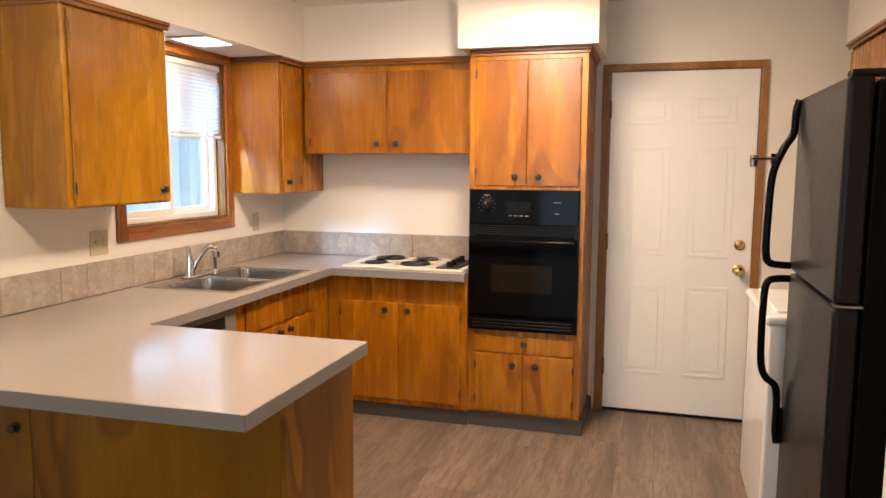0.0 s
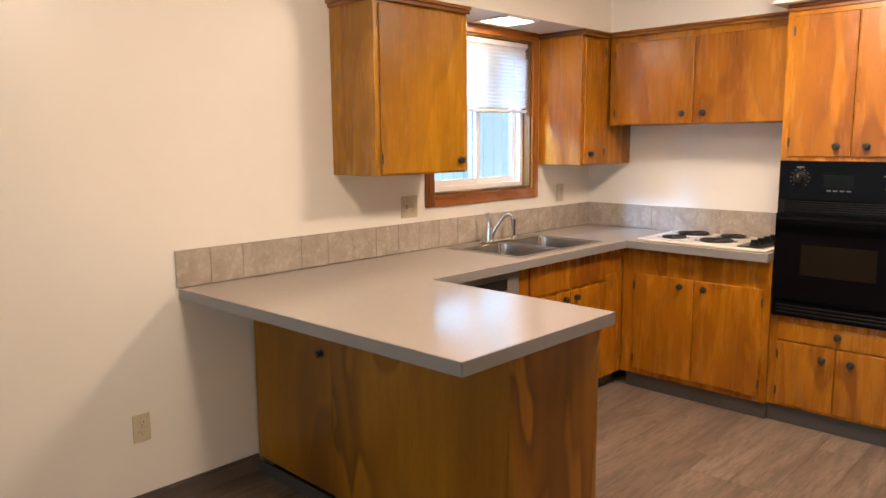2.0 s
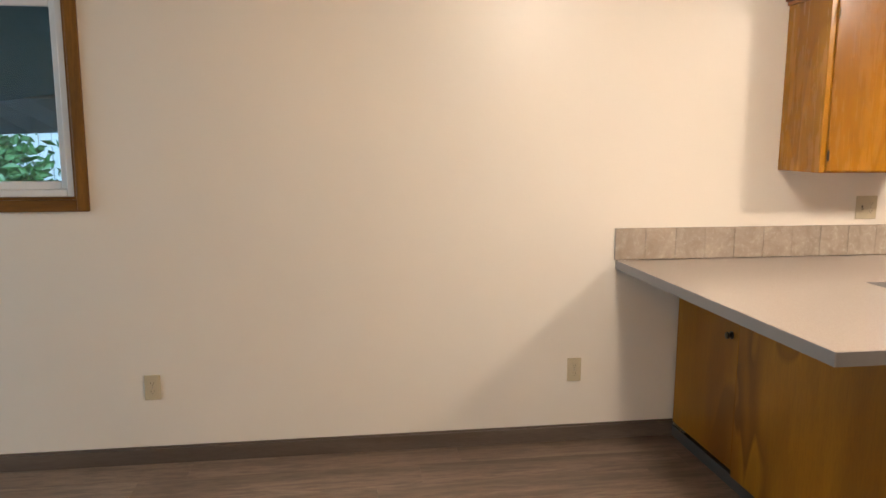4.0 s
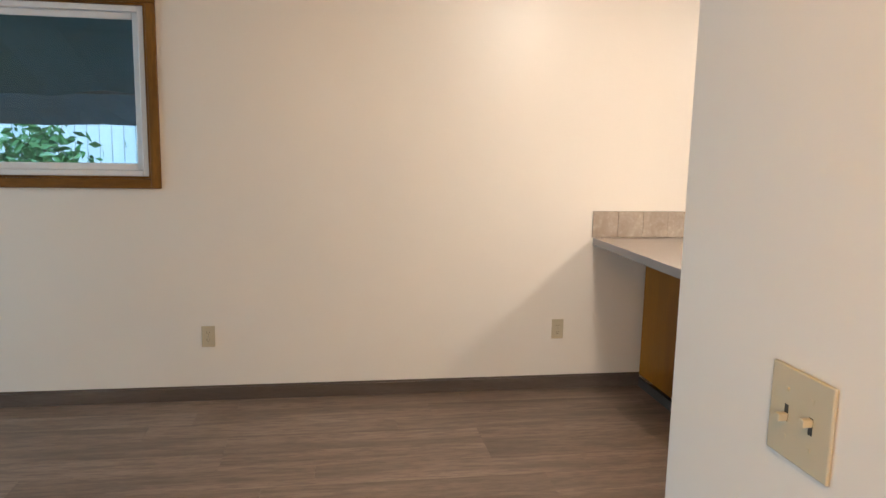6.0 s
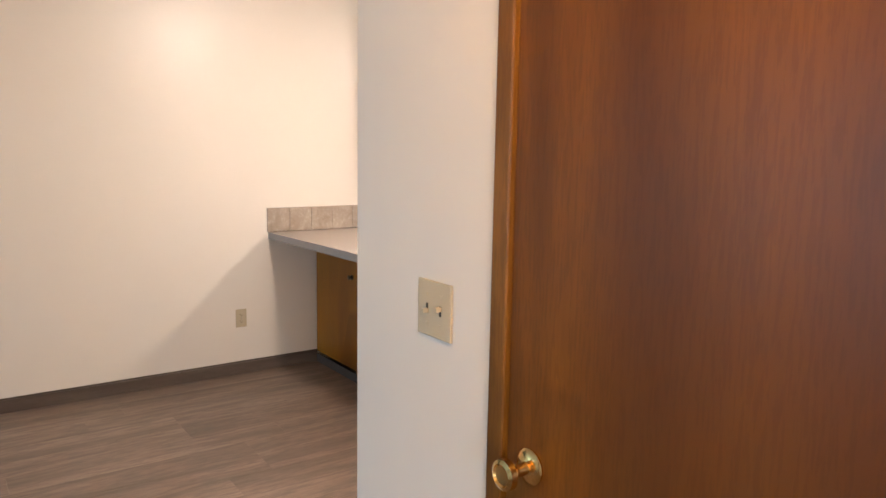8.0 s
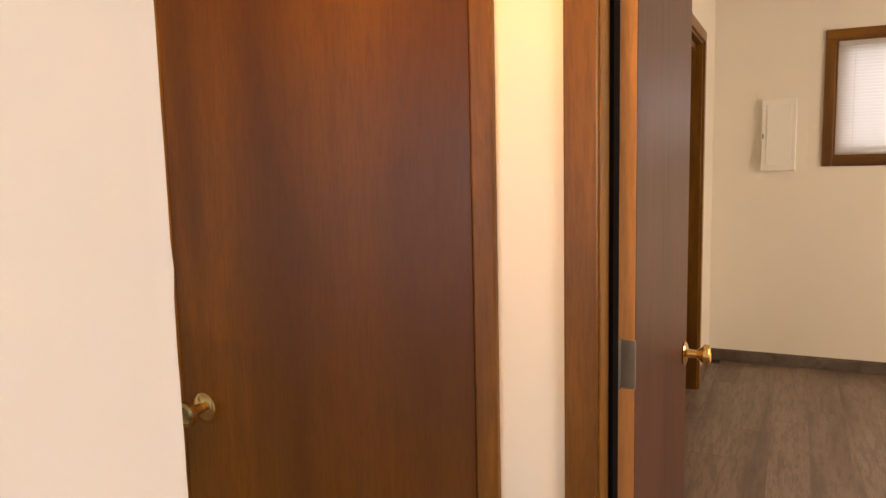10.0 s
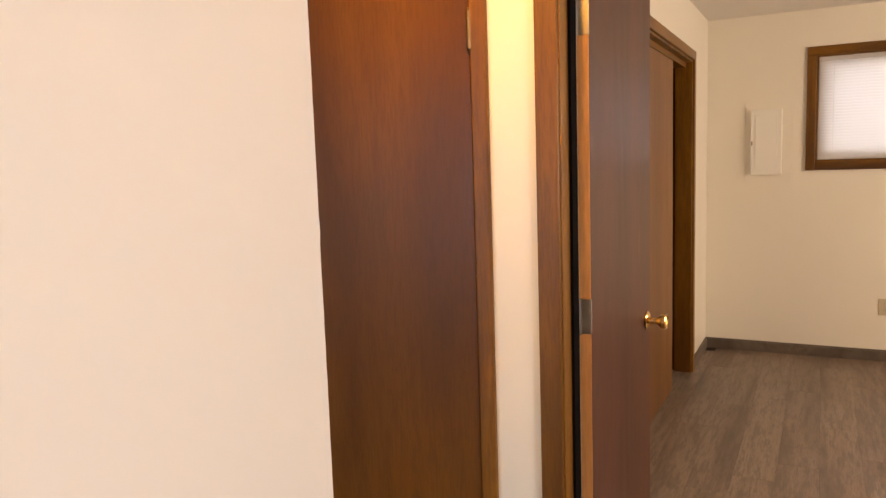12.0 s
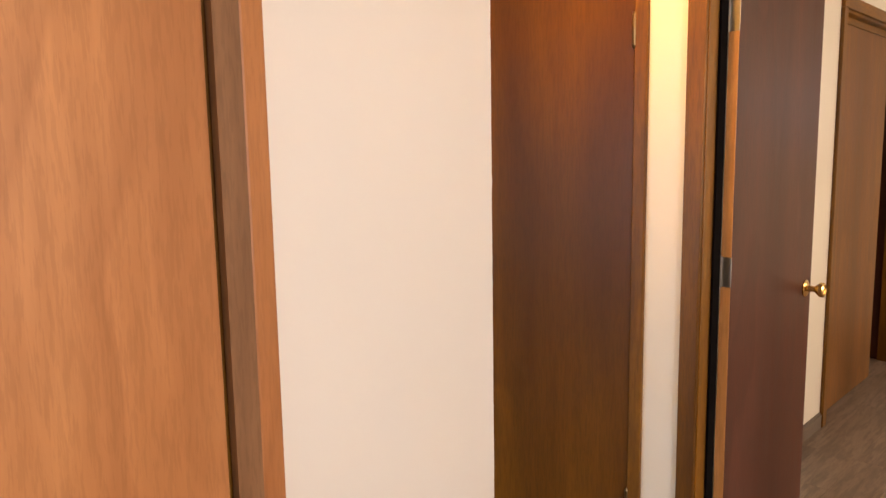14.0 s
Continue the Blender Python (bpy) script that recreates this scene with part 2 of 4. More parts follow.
LAM = laminate()
LAMEDGE = plain("laminate_edge", (0.235, 0.222, 0.215), 0.36, mottle=0.06, scale=200)
STEEL = brushed("sink_steel", (0.55, 0.54, 0.53), 0.2, (1, 0.05, 1))
CHROME = plain("chrome", (0.78, 0.78, 0.79), 0.1, 1.0, mottle=0.03, bump=0)
BRASS = plain("polished_brass", (0.78, 0.55, 0.22), 0.17, 1.0, mottle=0.08, bump=0)
OLDBRASS = plain("aged_brass", (0.20, 0.135, 0.065), 0.32, 1.0, mottle=0.25)
PEWTER = plain("hinge_steel", (0.36, 0.34, 0.30), 0.36, 1.0, mottle=0.2)
KNOBM = plain("dark_bronze_knob", (0.060, 0.050, 0.042), 0.34, 0.7, mottle=0.3)
BLACKGLOSS = plain("black_gloss_enamel", (0.004, 0.004, 0.005), 0.12, spec=0.08, mottle=0.1, bump=0.0)
BLACKGLASS = plain("black_oven_glass", (0.003, 0.003, 0.004), 0.05, spec=0.10, mottle=0.1, bump=0.0)
BLACKPLAS = plain("black_plastic", (0.008, 0.008, 0.008), 0.35, spec=0.2, mottle=0.15)
FRIDGESIDE = plain("black_fridge_side", (0.003, 0.003, 0.003), 0.5, spec=0.06, mottle=0.15, scale=40, bump=0.3)
FRIDGEFRONT = plain("black_fridge_door", (0.008, 0.0075, 0.0075), 0.33, spec=0.22, mottle=0.15, scale=40, bump=0.3)
GREYPLAS = plain("grey_plastic", (0.16, 0.15, 0.14), 0.4)
ENAMEL = plain("white_enamel", (0.80, 0.79, 0.76), 0.18, mottle=0.02, bump=0.02)
COOKTOP = plain("bisque_enamel", (0.80, 0.74, 0.64), 0.2, mottle=0.03, bump=0.02)
COIL = plain("coil_element", (0.018, 0.016, 0.015), 0.5, 0.4, mottle=0.3)
IVORY = plain("ivory_plastic", (0.54, 0.475, 0.33), 0.35, mottle=0.04)
IVORYDARK = plain("slot_shadow_plastic", (0.05, 0.045, 0.035), 0.5)
VINYL = plain("white_vinyl", (0.78, 0.78, 0.77), 0.34, mottle=0.04)
SLAT = slat_material()
GLASS = glass_material()
PANELGREY = paint("panel_paint", (0.84, 0.82, 0.77), 0.38, 0.1)
PANELLIGHT = glow("lit_diffuser", (1.0, 0.93, 0.82), 9.0)
OPAL = glow("opal_glass_lit", (1.0, 0.86, 0.66), 6.0)
LAWN = plain("lawn", (0.055, 0.10, 0.022), 0.9, mottle=0.5, scale=9, bump=0.5)
LEAF = plain("shrub_leaf", (0.10, 0.24, 0.07), 0.5, mottle=0.5, scale=3)
BARK = plain("shrub_bark", (0.09, 0.06, 0.04), 0.85, mottle=0.4)
FENCEM = wood("weathered_fence", (0.50, 0.60, 0.66), (0.68, 0.77, 0.82), (0.78, 0.85, 0.88), "Z", 4, (0.7, 0.85), 0.6)
AWNING = plain("grey_awning_cloth", (0.19, 0.245, 0.29), 0.85, mottle=0.2, scale=5, bump=0.3)
CLOSETSHADE = plain("closet_shade", (0.085, 0.024, 0.014), 0.7)
SHADOWGAP = plain("door_gap_shade", (0.004, 0.003, 0.003), 0.9, 0.0, 0.05)

# ---- building helpers ----
ORIGIN = {}


def block(bm, x0, x1, y0, y1, z0, z1, bevel=0.0, seg=1):
    m = Matrix.Translation(((x0 + x1) / 2, (y0 + y1) / 2, (z0 + z1) / 2)) @ Matrix.Diagonal((x1 - x0, y1 - y0, z1 - z0, 1))
    made = bmesh.ops.create_cube(bm, size=1, matrix=m)
    if bevel:
        edges = list({e for v in made["verts"] for e in v.link_edges})
        bmesh.ops.bevel(bm, geom=edges, offset=bevel, segments=seg, affect="EDGES", profile=0.5)
    return bm


def cyl(bm, a, b, r, r2=None, seg=16):
    a, b = Vector(a), Vector(b)
    d = b - a
    turn = d.to_track_quat("Z", "Y").to_matrix().to_4x4()
    bmesh.ops.create_cone(bm, cap_ends=True, segments=seg, radius1=r, radius2=r if r2 is None else r2, depth=d.length,
                          matrix=Matrix.Translation((a + b) / 2) @ turn)
    return bm


def lathe(bm, profile, m, seg=20):
    """Turn (radius, height) pairs about z, then place by m."""
    rings = []
    for r, h in profile:
        rings.append([bm.verts.new(m @ Vector((r * math.cos(2 * math.pi * k / seg), r * math.sin(2 * math.pi * k / seg), h))) for k in range(seg)])
    for p, q in zip(rings, rings[1:]):
        for k in range(seg):
            bm.faces.new((p[k], p[(k + 1) % seg], q[(k + 1) % seg], q[k]))
    bm.faces.new(rings[0][::-1])
    bm.faces.new(rings[-1])
    return bm


def tube(bm, points, r, seg=10, taper=None):
    pts = [Vector(p) for p in points]
    rings = []
    for i, p in enumerate(pts):
        d = (pts[min(i + 1, len(pts) - 1)] - pts[max(i - 1, 0)]).normalized()
        u = d.cross(Vector((0.31, 0.17, 0.93))).normalized()
        w = d.cross(u)
        rr = r if taper is None else r * taper[i]
        rings.append([bm.verts.new(p + rr * (math.cos(2 * math.pi * k / seg) * u + math.sin(2 * math.pi * k / seg) * w)) for k in range(seg)])
    for p, q in zip(rings, rings[1:]):
        for k in range(seg):
            bm.faces.new((p[k], p[(k + 1) % seg], q[(k + 1) % seg], q[k]))
    bm.faces.new(rings[0][::-1])
    bm.faces.new(rings[-1])
    return bm


def curve_points(points, n=8):
    """A smooth run of points through those given."""
    p = [Vector(v) for v in points]
    p = [p[0] * 2 - p[1]] + p + [p[-1] * 2 - p[-2]]
    out = []
    for i in range(1, len(p) - 2):
        for k in range(n):
            t = k / n
            out.append(0.5 * (2 * p[i] + (p[i + 1] - p[i - 1]) * t + (2 * p[i - 1] - 5 * p[i] + 4 * p[i + 1] - p[i + 2]) * t * t
                              + (3 * p[i] - p[i - 1] - 3 * p[i + 1] + p[i + 2]) * t ** 3))
    return out + [p[-2]]


def thing(name, at, label="", category="", group="", kind=""):
    ob = new(name)
    ob.location = at
    ob.empty_display_size = 0.05
    ORIGIN[ob] = Vector(at)
    return tagged(ob, label, category, group, kind)


def part(name, bm, material, parent=None, label="", smooth=False):
    """Link a bmesh, drawn in world coordinates, as one mesh under a thing or part."""
    at = ORIGIN[parent] if parent else Vector((0, 0, 0))
    bmesh.ops.recalc_face_normals(bm, faces=bm.faces)
    bm.transform(Matrix.Translation(-at))
    me = bpy.data.meshes.new(name)
    bm.to_mesh(me)
    bm.free()
    me.materials.append(material)
    if smooth:
        for f in me.polygons:
            f.use_smooth = True
        me.set_sharp_from_angle(angle=radians(38))
    ob = new(name, me)
    if parent:
        ob.parent = parent
    ORIGIN[ob] = at
    return tagged(ob, label)


def struct(name, bm, material, label, category):
    return tagged(part(name, bm, material), label, category, "", "structure")


def slab(name, x0, x1, y0, y1, z0, z1, material, label, category, bevel=0.0):
    return struct(name, block(bmesh.new(), x0, x1, y0, y1, z0, z1, bevel), material, label, category)


def cut_wall(bm, axis, p0, p1, a0, a1, z0, z1, holes):
    """A wall across axis from p0 to p1, along a0..a1, with rectangular holes (a, b, low, high)."""
    def add(a, b, lo, hi):
        if b - a > 1e-4 and hi - lo > 1e-4:
            if axis == "x":
                block(bm, p0, p1, a, b, lo, hi)
            else:
                block(bm, a, b, p0, p1, lo, hi)
    at = a0
    for a, b, lo, hi in sorted(holes):
        add(at, a, z0, z1)
        add(a, b, z0, lo)
        add(a, b, hi, z1)
        at = b
    add(at, a1, z0, z1)
    bmesh.ops.remove_doubles(bm, verts=bm.verts, dist=1e-5)
    return bm

# ---- structure ----
X_RIGHT, Y_FAR, CEILING, YW = 3.67, 5.25, 2.45, 1.277
WIN_K = (3.705, 4.575, 1.185, 2.075)
WIN_D = (-1.85, -0.183, 1.208, 2.085)
WIN_B = (4.912, 6.2, 1.402, 2.135)
struct("wall_west", cut_wall(bmesh.new(), "x", -0.15, 0.0, -4.8, 5.42, 0, CEILING, [WIN_K, WIN_D]), WALL,
       "cream painted plaster wall with two windows", "wall")
struct("wall_north", cut_wall(bmesh.new(), "y", Y_FAR, Y_FAR + 0.15, 0.0, X_RIGHT + 0.03, 0, CEILING, [(2.165, 3.005, 0, 2.06)]), WALL,
       "cream painted kitchen wall with a door opening", "wall")
slab("wall_kitchen_east", X_RIGHT, X_RIGHT + 0.06, 2.30, Y_FAR, 0, CEILING, WALL, "cream painted kitchen side wall", "wall")
slab("wall_pantry_side", 2.905, 2.98, YW + 0.11, 2.30, 0, CEILING, WALL, "cream painted side wall of a closet", "wall")
slab("wall_pantry_back", 2.98, X_RIGHT, 2.19, 2.30, 0, CEILING, WALL, "cream closet back wall, coloured dark brown for the unlit inside", "wall")
struct("wall_hall", cut_wall(bmesh.new(), "y", YW, YW + 0.11, 2.905, 7.9, 0, CEILING,
       [(3.455, 4.196, 0, 2.05), (4.405, 5.145, 0, 2.05)]), WALL, "cream painted wall with a closet door and a bedroom doorway", "wall")
struct("wall_divider", cut_wall(bmesh.new(), "x", 4.213, 4.328, -3.0, 0.4367, 0, CEILING, [(-1.02, -0.19, 0, 2.05)]), WALL,
       "off-white painted wall with a rough drywall corner", "wall")
slab("wall_south", -0.15, 0.35, -4.8, -4.65, 0, CEILING, WALL, "cream painted wall beside a wide window", "wall")
slab("wall_south_sill", 0.35, 3.05, -4.8, -4.65, 0, 0.2, WALL, "low wall under a wide window", "wall")
slab("wall_south_head", 0.35, 3.05, -4.8, -4.65, 2.2, CEILING, WALL, "wall over a wide window", "wall")
slab("wall_south_end", 3.05, 4.21, -4.8, -4.65, 0, CEILING, WALL, "cream painted wall beside a wide window", "wall")
slab("wall_living_east", 4.213, 4.328, -4.8, -3.0, 0, CEILING, WALL, "cream painted living room wall", "wall")
slab("wall_hall_south", 4.325, 7.9, -3.0, -2.9, 0, CEILING, WALL, "cream painted hall end wall", "wall")
slab("wall_hall_east", 7.9, 8.0, -3.0, 1.387, 0, CEILING, WALL, "cream painted hall side wall", "wall")
struct("wall_bedroom_north", cut_wall(bmesh.new(), "y", 5.422, 5.57, 3.73, 7.9, 0, CEILING, [WIN_B]), WALL,
       "cream painted bedroom wall with a window", "wall")
struct("wall_bedroom_west", cut_wall(bmesh.new(), "x", 4.09, 4.19, 1.387, 5.422, 0, CEILING, [(3.23, 4.69, 0, 2.09)]), WALL,
       "cream painted bedroom wall with a closet opening", "wall")
struct("wall_bedroom_east", cut_wall(bmesh.new(), "x", 7.9, 8.0, 1.387, 5.57, 0, CEILING, []), WALL,
       "cream painted bedroom side wall without an opening", "wall")
slab("ceiling", -0.15, 8.0, -4.8, 5.57, CEILING, CEILING + 0.1, CEIL, "off-white painted ceiling", "ceiling")
slab("floor", -0.15, 8.0, -4.8, 5.57, -0.12, -0.009, SUBFLOOR, "grey-brown wood-look vinyl plank floor", "floor")
slab("soffit_window", 0.0, 0.345, 3.03, Y_FAR, 2.125, CEILING, WALL, "cream painted soffit over the window cabinets", "soffit")
slab("soffit_range", 0.345, 1.40, 4.925, Y_FAR, 2.125, CEILING, WALL, "cream painted soffit over the range cabinets", "soffit")
slab("soffit_oven", 1.40, 2.145, 4.665, Y_FAR, 2.125, CEILING, WALL, "cream painted soffit over the oven cabinet", "soffit")
slab("soffit_fridge", 3.36, X_RIGHT, 2.30, 5.02, 2.125, CEILING, WALL, "cream painted soffit over the refrigerator", "soffit")


def baseboard(name, x0, x1, y0, y1, out):
    """A plank-look base with a small rounded cap, out: the axis it stands off the wall by."""
    bm = block(bmesh.new(), x0, x1, y0, y1, 0.0, 0.072, 0.002)
    if out == "x":
        block(bm, x0, x0 + (x1 - x0) * 0.6, y0, y1, 0.072, 0.082, 0.002)
    else:
        block(bm, x0, x1, y0 + (y1 - y0) * 0.4, y1, 0.072, 0.082, 0.002)
    struct(name, bm, BASEY, "dark grey-brown vinyl baseboard", "baseboard")


baseboard("baseboard_west", 0.0, 0.014, -4.65, 2.562, "x")
baseboard("baseboard_bedroom_north", 4.19, 7.9, 5.408, 5.422, "y")
baseboard("baseboard_bedroom_west", 4.19, 4.204, 1.387, 3.165, "x")
baseboard("baseboard_bedroom_corner", 4.19, 4.204, 4.75, 5.408, "x")
baseboard("baseboard_kitchen_north", 2.10, 2.112, 5.236, 5.25, "y")
baseboard("baseboard_hall", 2.905, 3.41, 1.263, 1.277, "y")
baseboard("baseboard_divider", 4.328, 4.342, -0.105, 0.433, "x")


def casing(name, axis, face, out, a0, a1, z0, z1, width, thick, label, sill=False, mats=None):
    """Mitred timber trim round an opening a0..a1, z0..z1 in a wall face; out is +1 or -1."""
    ends = sorted((face, face + out * thick))
    frame_thing = thing(name, (face, a0, z0) if axis == "x" else (a0, face, z0), label, "trim", "", "structure")

    def piece(a, b, lo, hi, material, nm):
        bm = bmesh.new()
        if axis == "x":
            block(bm, ends[0], ends[1], a, b, lo, hi, 0.004, 2)
        else:
            block(bm, a, b, ends[0], ends[1], lo, hi, 0.004, 2)
        part(nm, bm, material, frame_thing)
    flat = mats[1] if mats else CASEY if axis == "x" else CASEX
    tall = mats[0] if mats else CASEZ
    low = z0 - width if sill else z0
    piece(a0 - width, a0, low, z1, tall, "upright")
    piece(a1, a1 + width, low, z1, tall, "upright")
    piece(a0 - width, a1 + width, z1, z1 + width, flat, "head")
    if sill:
        piece(a0, a1, z0 - width, z0, flat, "apron")
    return frame_thing


casing("trim_window_kitchen", "x", 0.0, 1, WIN_K[0], WIN_K[1], WIN_K[2], WIN_K[3], 0.062, 0.018, "reddish-brown stained timber casing of the kitchen window", True, (CASELIT, CASELITY))
casing("trim_window_dining", "x", 0.0, 1, WIN_D[0], WIN_D[1], WIN_D[2], WIN_D[3], 0.050, 0.018, "reddish-brown stained timber casing of the dining window", True)
casing("trim_window_bedroom", "y", 5.422, -1, WIN_B[0], WIN_B[1], WIN_B[2], WIN_B[3], 0.06, 0.018, "reddish-brown stained timber casing of the bedroom window", True)
casing("trim_door_kitchen", "y", Y_FAR, -1, 2.167, 2.996, 0, 2.052, 0.038, 0.016, "light brown stained timber casing of the white door", False, (OAKZ, OAKZ))
casing("trim_door_pantry", "y", YW, -1, 3.463, 4.188, 0, 2.045, 0.043, 0.016, "reddish-brown stained casing of a closet door")
casing("trim_door_bedroom", "y", YW, -1, 4.409, 5.141, 0, 2.045, 0.056, 0.016, "reddish-brown stained casing of the bedroom doorway")
casing("trim_door_divider", "x", 4.328, 1, -1.06, -0.150, 0, 2.045, 0.042, 0.018, "brown stained casing of the hall door", False, (LAUANHALL, LAUANHALL))
# inner strip coloured grey for the different light on the jamb reveal
slab("trim_door_divider_bead", 4.3285, 4.3475, -0.1945, -0.1505, 0, 2.044, CASEGREY, "grey-brown strip for the differently lit reveal of the hall door", "trim")
casing("trim_closet", "x", 4.19, 1, 3.23, 4.69, 0, 2.09, 0.06, 0.018, "reddish-brown stained casing of the bedroom closet")


def jamb(name, axis, p0, p1, a0, a1, z0, z1, t, material, label, sill=False):
    bm = bmesh.new()
    spans = [(a0, a0 + t, z0, z1), (a1 - t, a1, z0, z1), (a0 + t, a1 - t, z1 - t, z1)] + ([(a0 + t, a1 - t, z0, z0 + t)] if sill else [])
    for a, b, lo, hi in spans:
        if axis == "x":
            block(bm, p0, p1, a, b, lo, hi, 0.001)
        else:
            block(bm, a, b, p0, p1, lo, hi, 0.001)
    struct(name, bm, material, label, "jamb")


jamb("jamb_window_kitchen", "x", -0.15, 0.004, WIN_K[0], WIN_K[1], WIN_K[2], WIN_K[3], 0.012, CASEZ, "stained timber window jamb", True)
jamb("jamb_window_dining", "x", -0.15, 0.004, WIN_D[0], WIN_D[1], WIN_D[2], WIN_D[3], 0.012, CASEZ, "stained timber window jamb", True)
jamb("jamb_window_bedroom", "y", 5.418, 5.57, WIN_B[0], WIN_B[1], WIN_B[2], WIN_B[3], 0.012, CASEZ, "stained timber window jamb", True)
jamb("jamb_door_kitchen", "y", Y_FAR - 0.004, Y_FAR + 0.15, 2.165, 3.005, 0, 2.06, 0.012, OAKZ, "stained timber door jamb")
jamb("jamb_door_pantry", "y", YW - 0.004, YW + 0.114, 3.455, 4.196, 0, 2.05, 0.009, CASEZ, "stained timber door jamb")
jamb("jamb_door_bedroom", "y", YW - 0.004, YW + 0.114, 4.405, 5.145, 0, 2.05, 0.008, CASEZ, "stained timber door jamb")
jamb("jamb_door_divider", "x", 4.209, 4.3225, -1.02, -0.19, 0, 2.05, 0.012, CASEZ, "stained timber door jamb")
jamb("jamb_closet", "x", 4.086, 4.194, 3.23, 4.69, 0, 2.09, 0.014, CASEZ, "stained timber closet jamb")
# closet walls in a very dark brown that holds the closet's own shade
slab("closet_end_wall_a", 3.78, 4.09, 3.15, 3.2, 0, CEILING, CLOSETSHADE, "closet end wall, coloured dark brown for the unlit inside", "wall")
slab("closet_end_wall_b", 3.78, 4.09, 4.71, 4.76, 0, CEILING, CLOSETSHADE, "closet end wall, coloured dark brown for the unlit inside", "wall")
slab("closet_back_wall", 3.74, 3.78, 3.15, 4.76, 0, CEILING, CLOSETSHADE, "closet back wall, coloured dark brown for the unlit inside", "wall")
# added black strip in place of the shade between jamb and open door
slab("door_stop_bedroom", 4.411, 4.4205, YW + 0.055, YW + 0.10, 0, 2.036, SHADOWGAP, "black strip standing for the shade in the bedroom hinge gap", "trim")


def ragged_corner():
    """The hand-finished drywall corner at the end of the dividing wall."""
    rng = random.Random(5)
    bm = bmesh.new()
    zs = [k * 0.02 for k in range(123)]
    rows = []
    for z in zs:
        o = 0.0006 + 0.0004 * noise.noise(Vector((0, 0, z * 11))) + (0.0011 if 1.36 < z < 1.40 else 0) + rng.uniform(0, 0.0005)
        rows.append([bm.verts.new(v) for v in ((4.214, 0.4367, z), (4.214, 0.4377, z), (4.325, 0.4397 + o, z), (4.3285, 0.4387 + o, z), (4.3287, 0.4367, z), (4.3276, 0.42, z))])
    for p, q in zip(rows, rows[1:]):
        for k in range(5):
            bm.faces.new((p[k], p[k + 1], q[k + 1], q[k]))
        bm.faces.new((p[5], p[0], q[0], q[5]))
    bm.faces.new(rows[0])
    bm.faces.new(rows[-1][::-1])
    struct("trim_drywall_corner", bm, WALL, "rough chipped drywall corner of the dividing wall", "wall corner")


ragged_corner()


# ---- windows ----
def slider_window(name, axis, depth, a0, a1, z0, z1, label, split=0.5):
    """A white vinyl slider: outer frame, two sashes with their panes. depth: the plane of the outer sash."""
    w = thing(name, (depth, a0, z0) if axis == "x" else (a0, depth, z0), label, "window", "", "structure")

    def add(nm, a, b, lo, hi, d0, d1, material, parent, bev=0.003):
        bm = bmesh.new()
        if axis == "x":
            block(bm, d0, d1, a, b, lo, hi, bev)
        else:
            block(bm, a, b, d0, d1, lo, hi, bev)
        return part(nm, bm, material, parent)
    f = 0.03
    d0, d1 = depth - 0.035, depth + 0.035
    add("frame_side", a0, a0 + f, z0, z1, d0, d1, VINYL, w)
    add("frame_side", a1 - f, a1, z0, z1, d0, d1, VINYL, w)
    add("frame_sill", a0 + f, a1 - f, z0, z0 + f, d0, d1, VINYL, w)
    add("frame_head", a0 + f, a1 - f, z1 - f, z1, d0, d1, VINYL, w)
    mid = a0 + (a1 - a0) * split
    inward = 1 if axis == "x" else -1
    for k, (a, b) in enumerate(((a0 + f, mid + 0.02), (mid - 0.02, a1 - f))):
        off = depth + inward * (0.016 if k == 0 else -0.016)
        s = 0.034
        sash = add("sash", a, a + s, z0 + f, z1 - f, off - 0.013, off + 0.013, VINYL, w)
        add("sash_stile", b - s, b, z0 + f, z1 - f, off - 0.013, off + 0.013, VINYL, sash)
        add("sash_rail", a + s, b - s, z0 + f, z0 + f + s, off - 0.013, off + 0.013, VINYL, sash)
        add("sash_rail", a + s, b - s, z1 - f - s, z1 - f, off - 0.013, off + 0.013, VINYL, sash)
        pane = add("pane", a + s, b - s, z0 + f + s, z1 - f - s, off - 0.002, off + 0.002, GLASS, sash, 0)
        pane.visible_shadow = False
    return w


slider_window("window_1", "x", -0.085, WIN_K[0] + 0.012, WIN_K[1] - 0.012, WIN_K[2] + 0.012, WIN_K[3] - 0.012, "white vinyl sliding window over the sink")
slider_window("window_2", "x", -0.042, WIN_D[0] + 0.012, WIN_D[1] - 0.012, WIN_D[2] + 0.012, WIN_D[3] - 0.012, "wide white vinyl sliding dining window")
slider_window("window_3", "y", 5.50, WIN_B[0] + 0.012, WIN_B[1] - 0.012, WIN_B[2] + 0.012, WIN_B[3] - 0.012, "white vinyl bedroom window behind a closed blind")


